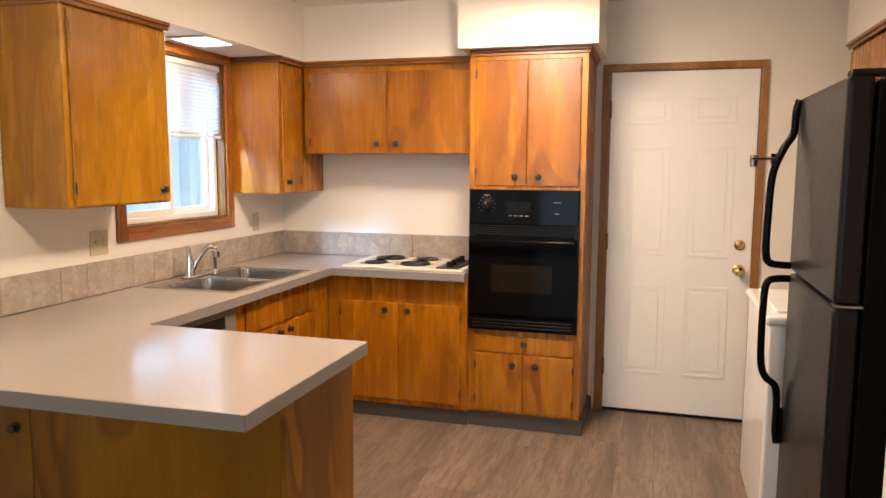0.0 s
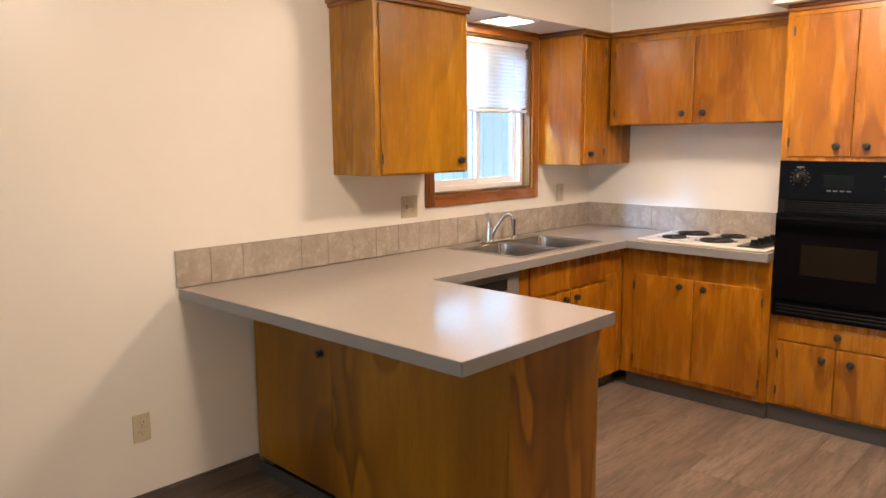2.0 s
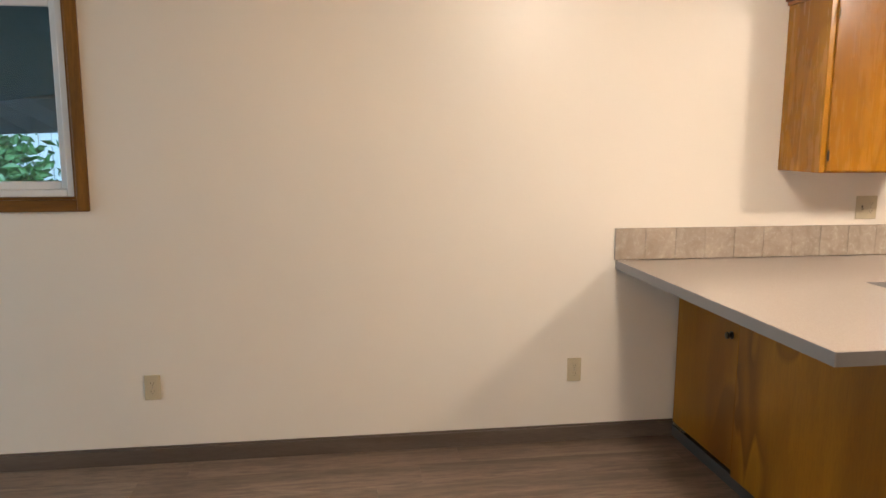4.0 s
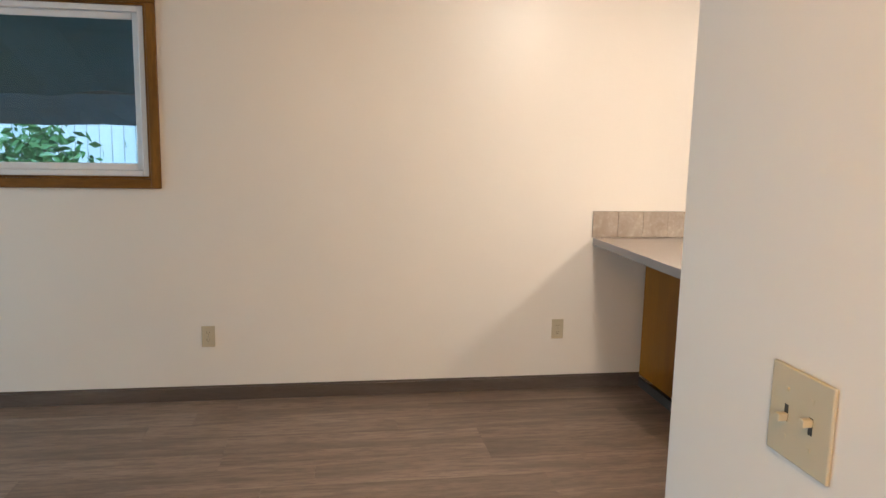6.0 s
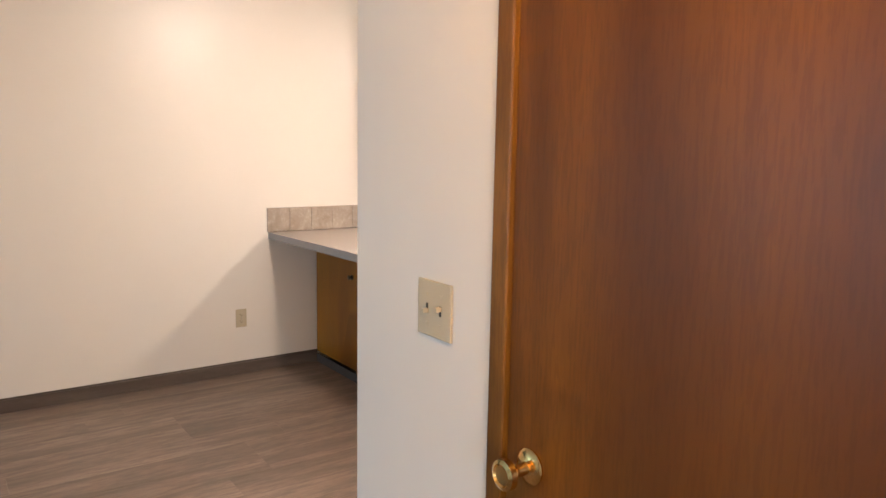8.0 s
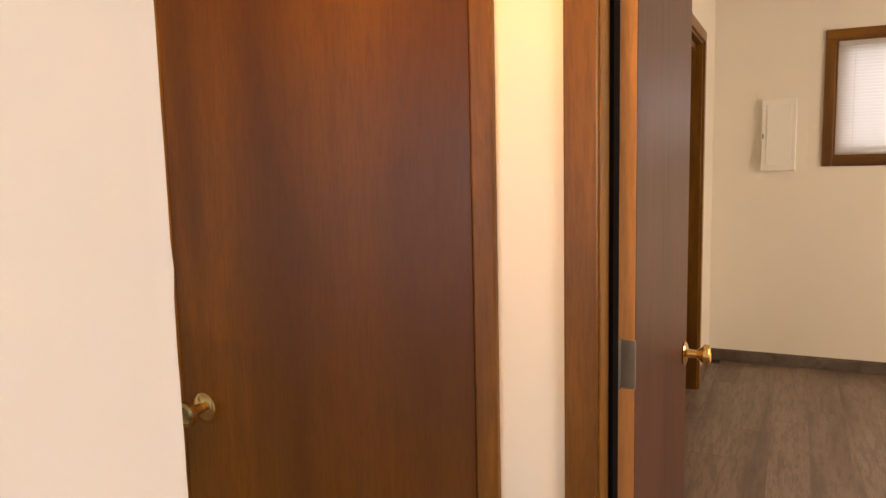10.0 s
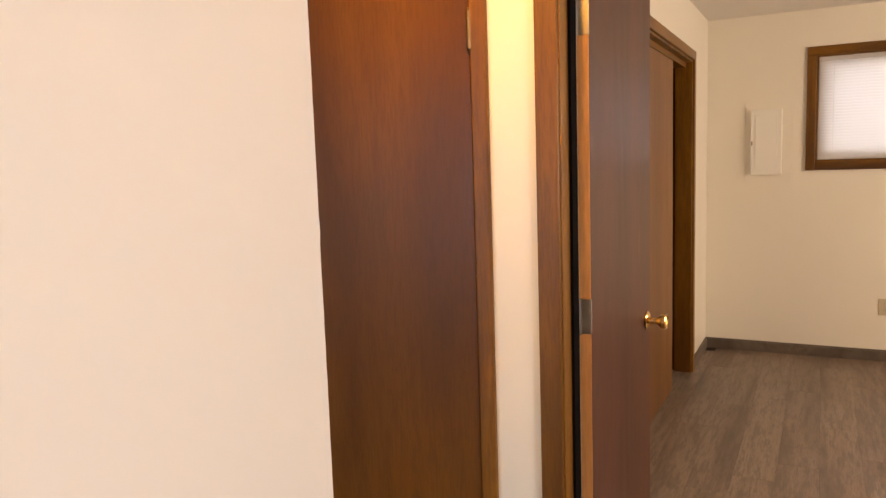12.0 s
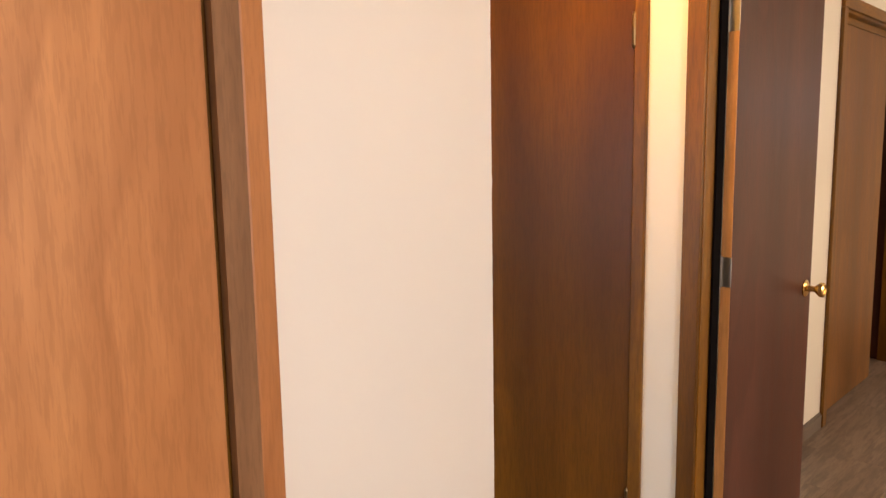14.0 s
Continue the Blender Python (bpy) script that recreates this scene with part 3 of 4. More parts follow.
def blind(name, axis, depth, a0, a1, top, bottom, pitch, tilt, label, cords):
    b = thing(name, (depth, a0, top) if axis == "x" else (a0, depth, top), label, "window blind")

    def add(nm, p, q, lo, hi, half, material=SLAT):
        bm = bmesh.new()
        if axis == "x":
            block(bm, depth - half, depth + half, p, q, lo, hi, 0.002)
        else:
            block(bm, p, q, depth - half, depth + half, lo, hi, 0.002)
        return part(nm, bm, material, b)
    add("headrail", a0, a1, top - 0.028, top, 0.014)
    add("bottom_rail", a0, a1, bottom, bottom + 0.016, 0.012)
    data = None
    z = top - 0.04
    half = 0.0125
    while z > bottom + 0.02:
        if data is None:
            bm = bmesh.new()
            c, s = half * math.cos(tilt), half * math.sin(tilt)
            rows = [(-c, -s, 0), (-c * 0.4, -s * 0.4, 0.0022), (c * 0.4, s * 0.4, 0.0022), (c, s, 0)]
            grid = [[bm.verts.new((p, q, r) if axis == "y" else (q, p, r)) for q, r in ((u, v + h) for u, v, h in rows)] for p in (a0 + 0.003, a1 - 0.003)]
            for k in range(3):
                bm.faces.new((grid[0][k], grid[0][k + 1], grid[1][k + 1], grid[1][k]))
            data = bpy.data.meshes.new("slat")
            bm.to_mesh(data)
            bm.free()
            data.materials.append(SLAT)
        ob = new("slat", data)
        ob.parent = b
        base = Vector((depth, 0, z)) if axis == "x" else Vector((0, depth, z))
        ob.location = base - ORIGIN[b]
        z -= pitch
    for c in cords:
        bm = cyl(bmesh.new(), (depth + 0.015, c, top - 0.02) if axis == "x" else (c, depth - 0.015, top - 0.02),
                 (depth + 0.015, c, bottom + 0.01) if axis == "x" else (c, depth - 0.015, bottom + 0.01), 0.0013, seg=6)
        part("cord", bm, SLAT, b)
    return b


blind("mini_blind", "x", -0.022, WIN_K[0] + 0.02, WIN_K[1] - 0.02, WIN_K[3] - 0.016, 1.645, 0.021, 0.85, "white mini blind half raised over the sink window", (3.85, 4.42))
blind("mini_blind", "y", 5.434, WIN_B[0] + 0.014, WIN_B[1] - 0.014, WIN_B[3] - 0.013, 1.416, 0.02, 1.06, "white mini blind fully lowered in the bedroom window", (5.02, 6.0))

# ---- outdoors ----
slab("ground", -60, -0.15, -60, 60, -0.5, -0.25, LAWN, "green lawn outside the windows", "lawn")


def fence(x, y0, y1, z1, label):
    f = thing("fence", (x, y0, -0.25), label, "fence")
    data = None
    y = y0
    while y < y1:
        if data is None:
            bm = block(bmesh.new(), -0.01, 0.01, 0.004, 0.146, 0, z1 + 0.25, 0.003)
            data = bpy.data.meshes.new("board")
            bm.to_mesh(data)
            bm.free()
            data.materials.append(FENCEM)
        ob = new("board", data)
        ob.parent = f
        ob.location = (random.uniform(-0.004, 0.004), y - y0, random.uniform(-0.01, 0.01))
        y += 0.15
    for z in (0.35, 1.3):
        part("rail", block(bmesh.new(), x - 0.06, x - 0.012, y0, y1, z, z + 0.09, 0.004), FENCEM, f)
    return f


fence(-2.1, 2.2, 9.5, 1.75, "pale weathered board fence outside the sink window")
fence(-6.2, -7.0, 2.2, 1.62, "pale weathered board fence behind the shrub")


def shrub(at, size, seed):
    rng = random.Random(seed)
    s = thing("shrub", at, "leafy green shrub in front of the fence", "shrub")
    bm = bmesh.new()
    tips = []
    for k in range(9):
        a = rng.uniform(0, 6.28)
        r = size * rng.uniform(0.2, 0.55)
        tip = Vector(at) + Vector((r * math.cos(a), r * math.sin(a), size * rng.uniform(0.9, 1.7)))
        mid = Vector(at) + Vector((r * 0.3 * math.cos(a), r * 0.3 * math.sin(a), size * 0.6))
        tube(bm, curve_points([at, mid, tip], 4), 0.03, 6, [1 - 0.08 * i for i in range(9)])
        tips += [tip, (tip + mid) / 2]
    part("stems", bm, BARK, s)
    bm = bmesh.new()
    for k in range(1500):
        c = rng.choice(tips)
        p = c + Vector((rng.gauss(0, 0.2), rng.gauss(0, 0.2), rng.gauss(0, 0.2))) * size
        m = Matrix.Translation(p) @ Euler((rng.uniform(0, 6), rng.uniform(0, 6), rng.uniform(0, 6))).to_matrix().to_4x4()
        ln = size * rng.uniform(0.05, 0.10)
        v = [bm.verts.new(m @ Vector(q)) for q in ((0, -ln, 0), (ln * 0.45, 0, ln * 0.12), (0, ln, 0), (-ln * 0.45, 0, ln * 0.12))]
        bm.faces.new((v[0], v[1], v[2]))
        bm.faces.new((v[0], v[2], v[3]))
    tagged(part("leaves", bm, LEAF, s), kind="stuff")


shrub((-4.6, -2.55, -0.25), 0.95, 3)
shrub((-5.1, -3.7, -0.25), 1.05, 4)
shrub((-4.9, -5.0, -0.25), 1.0, 5)


def awning():
    a = thing("patio_awning", (-1.2, -1.5, 2.3), "dark grey fabric patio awning hanging outside the window", "awning")
    bm = bmesh.new()
    ys = [-5.0 + 0.2 * k for k in range(33)]
    rows = []
    for y in ys:
        sag = 0.02 * math.sin(y * 5.1) + 0.012 * math.sin(y * 11.3 + 1)
        rows.append([bm.verts.new(v) for v in ((-0.148, y, 2.44), (-1.2, y, 2.10 + sag * 0.4), (-2.2, y, 1.73 + sag), (-2.23 + sag, y, 1.61 + sag * 0.4), (-2.22 - sag, y, 1.487 + 0.3 * sag))])
    for p, q in zip(rows, rows[1:]):
        for k in range(4):
            bm.faces.new((p[k], p[k + 1], q[k + 1], q[k]))
    cloth = part("canopy", bm, AWNING, a)
    mod = cloth.modifiers.new("thickness", "SOLIDIFY")
    mod.thickness = 0.004
    part("front_bar", cyl(bmesh.new(), (-2.2, -5.0, 1.745), (-2.2, 1.4, 1.745), 0.018), GREYPLAS, a)


awning()


# ---- cabinets ----
KNOB_MESH = {}


def knob(parent, at, facing):
    """A round dark knob on a backplate, shared by all cabinet doors. facing: the axis and sign it looks along."""
    if facing not in KNOB_MESH:
        axis = {"+x": (0, 90, 0), "-y": (90, 0, 0), "-x": (0, -90, 0)}[facing]
        bm = bmesh.new()
        lathe(bm, [(0.017, 0.0), (0.018, 0.003), (0.011, 0.005), (0.007, 0.008), (0.007, 0.013), (0.013, 0.017), (0.0155, 0.021), (0.014, 0.025), (0.006, 0.027)],
              pose(0, 0, 0, *axis), 18)
        bmesh.ops.recalc_face_normals(bm, faces=bm.faces)
        me = bpy.data.meshes.new("knob")
        bm.to_mesh(me)
        bm.free()
        me.materials.append(KNOBM)
        for f in me.polygons:
            f.use_smooth = True
        me.set_sharp_from_angle(angle=radians(40))
        KNOB_MESH[facing] = me
    ob = new("knob", KNOB_MESH[facing])
    ob.parent = parent
    ob.location = Vector(at) - ORIGIN[parent]
    return tagged(ob, "dark bronze round knob")


def leaf_hinge(parent, facing, at, material=KNOBM):
    x, y, z = at
    bm = bmesh.new()
    if facing == "+x":
        block(bm, x, x + 0.003, y - 0.005, y + 0.005, z - 0.022, z + 0.022, 0.001)
        cyl(bm, (x + 0.003, y, z - 0.024), (x + 0.003, y, z + 0.024), 0.0028, seg=8)
    else:
        block(bm, x - 0.005, x + 0.005, y - 0.003, y, z - 0.022, z + 0.022, 0.001)
        cyl(bm, (x, y - 0.003, z - 0.024), (x, y - 0.003, z + 0.024), 0.0028, seg=8)
    part("hinge", bm, material, parent)


def cab_door(cab, facing, front, a, b, lo, hi, knob_at=None, name="door", hinge=None, brass=False, material=CAB):
    """A flush lipped door: front is the plane of the carcass, the door stands 18 mm proud."""
    bm = bmesh.new()
    if facing == "+x":
        block(bm, front, front + 0.011, a, b, lo, hi, 0.004, 2)
    else:
        block(bm, a, b, front - 0.011, front, lo, hi, 0.004, 2)
    d = part(name, bm, material, cab)
    if knob_at:
        p, z = knob_at
        knob(d, (front + 0.011, p, z) if facing == "+x" else (p, front - 0.011, z), facing)
    if hinge is not None:
        for k, z in enumerate((hi - 0.07, lo + 0.07)):
            leaf_hinge(d, facing, (front + 0.011, hinge, z) if facing == "+x" else (hinge, front - 0.011, z), OLDBRASS if brass and k == 0 else KNOBM)
    return d


def carcass(cab, x0, x1, y0, y1, z0, z1, name="body", material=CAB):
    return part(name, block(bmesh.new(), x0, x1, y0, y1, z0, z1, 0.002), material, cab)


def crown(cab, x0, x1, y0, y1, z, sides):
    """Small stepped moulding along the named sides of a cabinet top."""
    for s in sides:
        for k, (o, lo, hi) in enumerate(((0.010, z - 0.034, z - 0.016), (0.022, z - 0.016, z))):
            bm = bmesh.new()
            if s == "+x":
                block(bm, x1, x1 + o, y0 - o, y1, lo, hi, 0.003, 2)
            elif s == "-y":
                block(bm, x0, x1, y0 - o, y0, lo, hi, 0.003, 2)
            elif s == "-x":
                block(bm, x0 - o, x0, y0, y1, lo, hi, 0.003, 2)
            part("crown", bm, CABY if s != "-y" else CABX, cab, "dark stained crown moulding")


G = "kitchen wall cabinets"
c = thing("wall_cabinet", (0.15, 3.3, 1.325), "amber stained plywood wall cabinet beside the sink window", "cabinet", G)
carcass(c, 0.002, 0.312, 3.035, 3.638, 1.325, 2.122, material=CABLIT)
cab_door(c, "+x", 0.312, 3.062, 3.632, 1.332, 2.08, (3.578, 1.385), hinge=3.066, brass=True, material=CABLIT)
crown(c, 0.002, 0.325, 3.035, 3.64, 2.124, ("+x", "-y"))

c = thing("wall_cabinet", (0.15, 4.95, 1.325), "amber stained plywood corner wall cabinet", "cabinet", G)
carcass(c, 0.002, 0.312, 4.66, Y_FAR - 0.004, 1.325, 2.122)
cab_door(c, "+x", 0.312, 4.69, 4.91, 1.332, 2.08, (4.745, 1.392), hinge=4.906)
crown(c, 0.002, 0.33, 4.66, 4.93, 2.124, ("+x", "-y"))

c = thing("wall_cabinet", (0.9, 5.1, 1.567), "amber stained plywood wall cabinet with two doors over the range", "cabinet", G)
carcass(c, 0.335, 1.445, 4.944, Y_FAR - 0.004, 1.565, 2.122)
cab_door(c, "-y", 4.944, 0.372, 0.882, 1.567, 2.055, (0.82, 1.625), hinge=0.376)
cab_door(c, "-y", 4.944, 0.888, 1.43, 1.567, 2.055, (0.945, 1.625), hinge=1.426)
crown(c, 0.35, 1.445, 4.932, 5.2, 2.124, ("-y",))

c = thing("oven_cabinet", (1.77, 5.0, 0.0), "tall amber stained plywood cabinet round a black wall oven", "cabinet")
bm = cut_wall(bmesh.new(), "y", 4.745, 4.763, 1.45, 2.09, 0.092, 2.122, [(1.475, 2.055, 0.60, 1.36)])
part("face_frame", bm, CAB, c)
part("side_panel", block(bmesh.new(), 2.072, 2.09, 4.763, Y_FAR - 0.004, 0.0, 2.122, 0.001), CAB, c)
part("side_panel", block(bmesh.new(), 1.45, 1.468, 4.763, Y_FAR - 0.004, 0.0, 2.122, 0.001), CAB, c)
part("top", block(bmesh.new(), 1.468, 2.072, 4.763, Y_FAR - 0.004, 2.10, 2.122), CAB, c)
cab_door(c, "-y", 4.745, 1.483, 1.772, 1.388, 2.066, (1.707, 1.438), hinge=1.487)
cab_door(c, "-y", 4.745, 1.776, 2.058, 1.388, 2.066, (1.838, 1.438), hinge=2.054)
cab_door(c, "-y", 4.745, 1.49, 2.052, 0.448, 0.542, (1.775, 0.505), name="drawer")
cab_door(c, "-y", 4.745, 1.49, 1.769, 0.106, 0.440, (1.71, 0.378), hinge=1.494)
cab_door(c, "-y", 4.745, 1.773, 2.052, 0.106, 0.440, (1.84, 0.38), hinge=2.048)
crown(c, 1.45, 2.09, 4.745, Y_FAR - 0.01, 2.124, ("-y", "+x"))
part("toe_kick", block(bmesh.new(), 1.45, 2.104, 4.756, 4.763, 0, 0.088, 0.002), TOE, c, "grey vinyl cove base")
part("toe_kick", block(bmesh.new(), 2.09, 2.1, 4.763, Y_FAR - 0.004, 0, 0.088, 0.002), TOE, c, "grey vinyl cove base")

c = thing("base_cabinet", (1.05, 5.0, 0.0), "amber stained plywood base cabinet under the cooktop", "cabinet")
carcass(c, 0.5855, 1.449, 4.722, Y_FAR - 0.004, 0.088, 0.852)
cab_door(c, "-y", 4.722, 0.668, 1.035, 0.12, 0.70, (0.955, 0.655), hinge=0.672)
cab_door(c, "-y", 4.722, 1.040, 1.415, 0.12, 0.70, (1.095, 0.655), hinge=1.411)
part("toe_kick", block(bmesh.new(), 0.62, 1.449, 4.735, 4.755, 0, 0.088, 0.002), TOE, c, "grey vinyl cove base")

c = thing("base_cabinet", (0.3, 4.2, 0.0), "amber stained plywood base cabinet under the sink", "cabinet")
carcass(c, 0.003, 0.585, 3.712, 4.72, 0.088, 0.70)
part("rail", block(bmesh.new(), 0.562, 0.585, 3.712, 4.72, 0.70, 0.852), CAB, c)
for a, b, k in ((3.80, 4.16, 4.11), (4.165, 4.53, 4.215)):
    cab_door(c, "+x", 0.585, a, b, 0.12, 0.665, (k, 0.625))
    cab_door(c, "+x", 0.585, a, b, 0.68, 0.84, name="false_front")
part("toe_kick", block(bmesh.new(), 0.50, 0.53, 3.712, 4.72, 0, 0.088), TOE, c)

c = thing("peninsula_cabinet", (0.75, 2.8, 0.0), "amber stained plywood peninsula cabinet with one small door", "cabinet")
carcass(c, 0.003, 1.468, 2.585, 3.0, 0.06, 0.852, material=PENSHADE)
cab_door(c, "-y", 2.565, 0.02, 0.572, 0.075, 0.825, (0.515, 0.655), hinge=None, material=PENSHADE)
part("back_panel", block(bmesh.new(), 0.582, 1.47, 2.547, 2.585, 0.055, 0.852, 0.002), PENSHADE, c)
part("end_panel", block(bmesh.new(), 1.468, 1.486, 2.547, 3.02, 0.0, 0.852, 0.002), PENSHADE, c)
part("toe_kick", block(bmesh.new(), 0.016, 1.468, 2.556, 2.565, 0, 0.055, 0.001), BASEM, c)

d = thing("dishwasher", (0.3, 3.4, 0.0), "dark dishwasher with a slim control panel under the counter", "dishwasher")
part("body", block(bmesh.new(), 0.02, 0.575, 3.10, 3.70, 0.05, 0.852, 0.003), GREYPLAS, d)
part("door", block(bmesh.new(), 0.575, 0.603, 3.105, 3.695, 0.10, 0.72, 0.004), BLACKGLOSS, d)
cp = part("control_panel", block(bmesh.new(), 0.575, 0.608, 3.105, 3.695, 0.728, 0.848, 0.006, 2), GREYPLAS, d, "grey control panel")
part("button_strip", block(bmesh.new(), 0.608, 0.611, 3.17, 3.60, 0.76, 0.815, 0.001), BLACKPLAS, cp, "black button strip")
part("kick_plate", block(bmesh.new(), 0.53, 0.55, 3.105, 3.695, 0.0, 0.095), BLACKPLAS, d)

# ---- counter ----
CT = 0.897


def counter():
    w = thing("countertop", (0.8, 3.2, 0.855), "grey-beige laminate countertop round the kitchen and peninsula", "countertop")
    bm = bmesh.new()
    ring = [(0.002, 2.232), (1.528, 2.272), (1.528, 3.048), (0.641, 3.048), (0.641, 4.655), (1.446, 4.655), (1.446, Y_FAR - 0.002), (0.002, Y_FAR - 0.002)]
    hole = [(0.085, 3.755), (0.555, 3.755), (0.555, 4.495), (0.085, 4.495)]
    z0, z1 = CT - 0.042, CT
    up = [bm.verts.new((x, y, z1)) for x, y in ring]
    low = [bm.verts.new((x, y, z0)) for x, y in ring]
    hu = [bm.verts.new((x, y, z1)) for x, y in hole]
    hl = [bm.verts.new((x, y, z0)) for x, y in hole]
    for row, h in ((up, hu), (low, hl)):
        a, b, c, d, e, f, g, k = row
        for face in ((a, b, c, d, h[0]), (d, e, h[2], h[1]), (e, f, g, k, h[3], h[2]), (d, h[1], h[0]), (a, h[0], h[3], k)):
            bm.faces.new(face)
    n = len(ring)
    for k in range(n):
        bm.faces.new((up[k], up[(k + 1) % n], low[(k + 1) % n], low[k]))
    for k in range(4):
        bm.faces.new((hu[k], hu[(k + 1) % 4], hl[(k + 1) % 4], hl[k]))
    part("worktop", bm, LAM, w)
    e = 0.0025
    for a, b in ((0, 1), (1, 2), (2, 3), (3, 4), (4, 5)):
        (xa, ya), (xb, yb) = ring[a], ring[b]
        bm = bmesh.new()
        if abs(xa - xb) < 1e-6:
            lo, hi = sorted((ya, yb))
            block(bm, xa, xa + e, lo + 0.0005, hi - 0.0005, z0 - 0.001, z1 - 0.0012)
        else:
            out = -1 if a in (0, 4) else 1
            d = Vector((xb - xa, yb - ya, 0))
            p = [Vector((xa, ya, 0)), Vector((xb, yb, 0)), Vector((xb, yb + out * e, 0)), Vector((xa, ya + out * e, 0))]
            lo = [bm.verts.new(q + Vector((0, 0, z0 - 0.001))) for q in p]
            hi = [bm.verts.new(q + Vector((0, 0, z1 - 0.0012))) for q in p]
            for q in range(4):
                bm.faces.new((lo[q], lo[(q + 1) % 4], hi[(q + 1) % 4], hi[q]))
            bm.faces.new(lo[::-1])
            bm.faces.new(hi)
        part("edge_band", bm, LAMEDGE, w, "grey laminate edge band")


counter()


def sink():
    s = thing("sink", (0.32, 4.12, CT), "stainless steel double bowl drop-in sink", "sink")
    bm = bmesh.new()
    x0, x1, y0, y1 = 0.065, 0.578, 3.735, 4.515
    zt = CT + 0.004

    def rounded(a, b, c, d, r, z, seg=5):
        out = []
        for cx, cy, st in ((b - r, d - r, 0), (a + r, d - r, 90), (a + r, c + r, 180), (b - r, c + r, 270)):
            for k in range(seg + 1):
                t = radians(st + 90 * k / seg)
                out.append(bm.verts.new((cx + r * math.cos(t), cy + r * math.sin(t), z)))
        return out

    def bridge(p, q):
        for k in range(len(p)):
            bm.faces.new((p[k], p[(k + 1) % len(p)], q[(k + 1) % len(q)], q[k]))
    # deck strips
    for a, b, c, d in ((x0, 0.155, y0, y1), (0.155, 0.555, y0, 3.765), (0.155, 0.555, 4.11, 4.14), (0.155, 0.555, 4.485, y1), (0.555, x1, y0, y1)):
        block(bm, a, b, c, d, zt - 0.004, zt)
    part("deck", bm, STEEL, s)
    for a, b in ((3.765, 4.11), (4.14, 4.485)):
        bm = bmesh.new()
        top = rounded(0.153, 0.557, a - 0.002, b + 0.002, 0.02, zt + 0.0005)
        rim = rounded(0.160, 0.550, a + 0.005, b - 0.005, 0.05, zt - 0.006)
        wall = rounded(0.172, 0.538, a + 0.016, b - 0.016, 0.06, zt - 0.15)
        foot = rounded(0.20, 0.51, a + 0.045, b - 0.045, 0.05, zt - 0.172)
        bridge(top, rim)
        bridge(rim, wall)
        bridge(wall, foot)
        bm.faces.new(foot)
        bowl = part("bowl", bm, STEEL, s, smooth=True)
        part("drain", lathe(bmesh.new(), [(0.045, 0), (0.045, 0.004), (0.03, 0.002)], pose(0.355, (a + b) / 2, zt - 0.172)), CHROME, bowl)
    return s


sink()


def faucet():
    f = thing("faucet", (0.11, 4.11, CT + 0.004), "chrome single-lever kitchen faucet", "faucet")
    z = CT + 0.004
    part("base", block(bmesh.new(), 0.085, 0.138, 4.0, 4.22, z, z + 0.014, 0.006, 3), CHROME, f)
    part("body", lathe(bmesh.new(), [(0.026, 0), (0.024, 0.03), (0.021, 0.075), (0.019, 0.085)], pose(0.112, 4.05, z + 0.012), 18), CHROME, f, smooth=True)
    part("spout", tube(bmesh.new(), curve_points([(0.118, 4.055, z + 0.025), (0.140, 4.072, z + 0.085), (0.168, 4.092, z + 0.138), (0.192, 4.108, z + 0.162), (0.214, 4.122, z + 0.156), (0.224, 4.128, z + 0.130)], 6), 0.0125, 12), CHROME, f, smooth=True)
    part("aerator", cyl(bmesh.new(), (0.225, 4.129, z + 0.105), (0.224, 4.128, z + 0.138), 0.0165), CHROME, f)
    part("lever", tube(bmesh.new(), [(0.112, 4.05, z + 0.090), (0.111, 4.047, z + 0.125), (0.106, 4.040, z + 0.172)], 0.0105, 12, [1.7, 1.1, 1.3]), CHROME, f, smooth=True)
    s = thing("sprayer", (0.112, 4.26, z), "chrome and ivory side sprayer on the sink deck", "sprayer")
    part("holder", lathe(bmesh.new(), [(0.021, 0), (0.019, 0.012), (0.014, 0.02)], pose(0.112, 4.27, z)), CHROME, s, smooth=True)
    part("head", lathe(bmesh.new(), [(0.012, 0.0), (0.014, 0.05), (0.019, 0.085), (0.021, 0.105), (0.012, 0.115)], pose(0.112, 4.27, z + 0.018)), CHROME, s, smooth=True)


faucet()


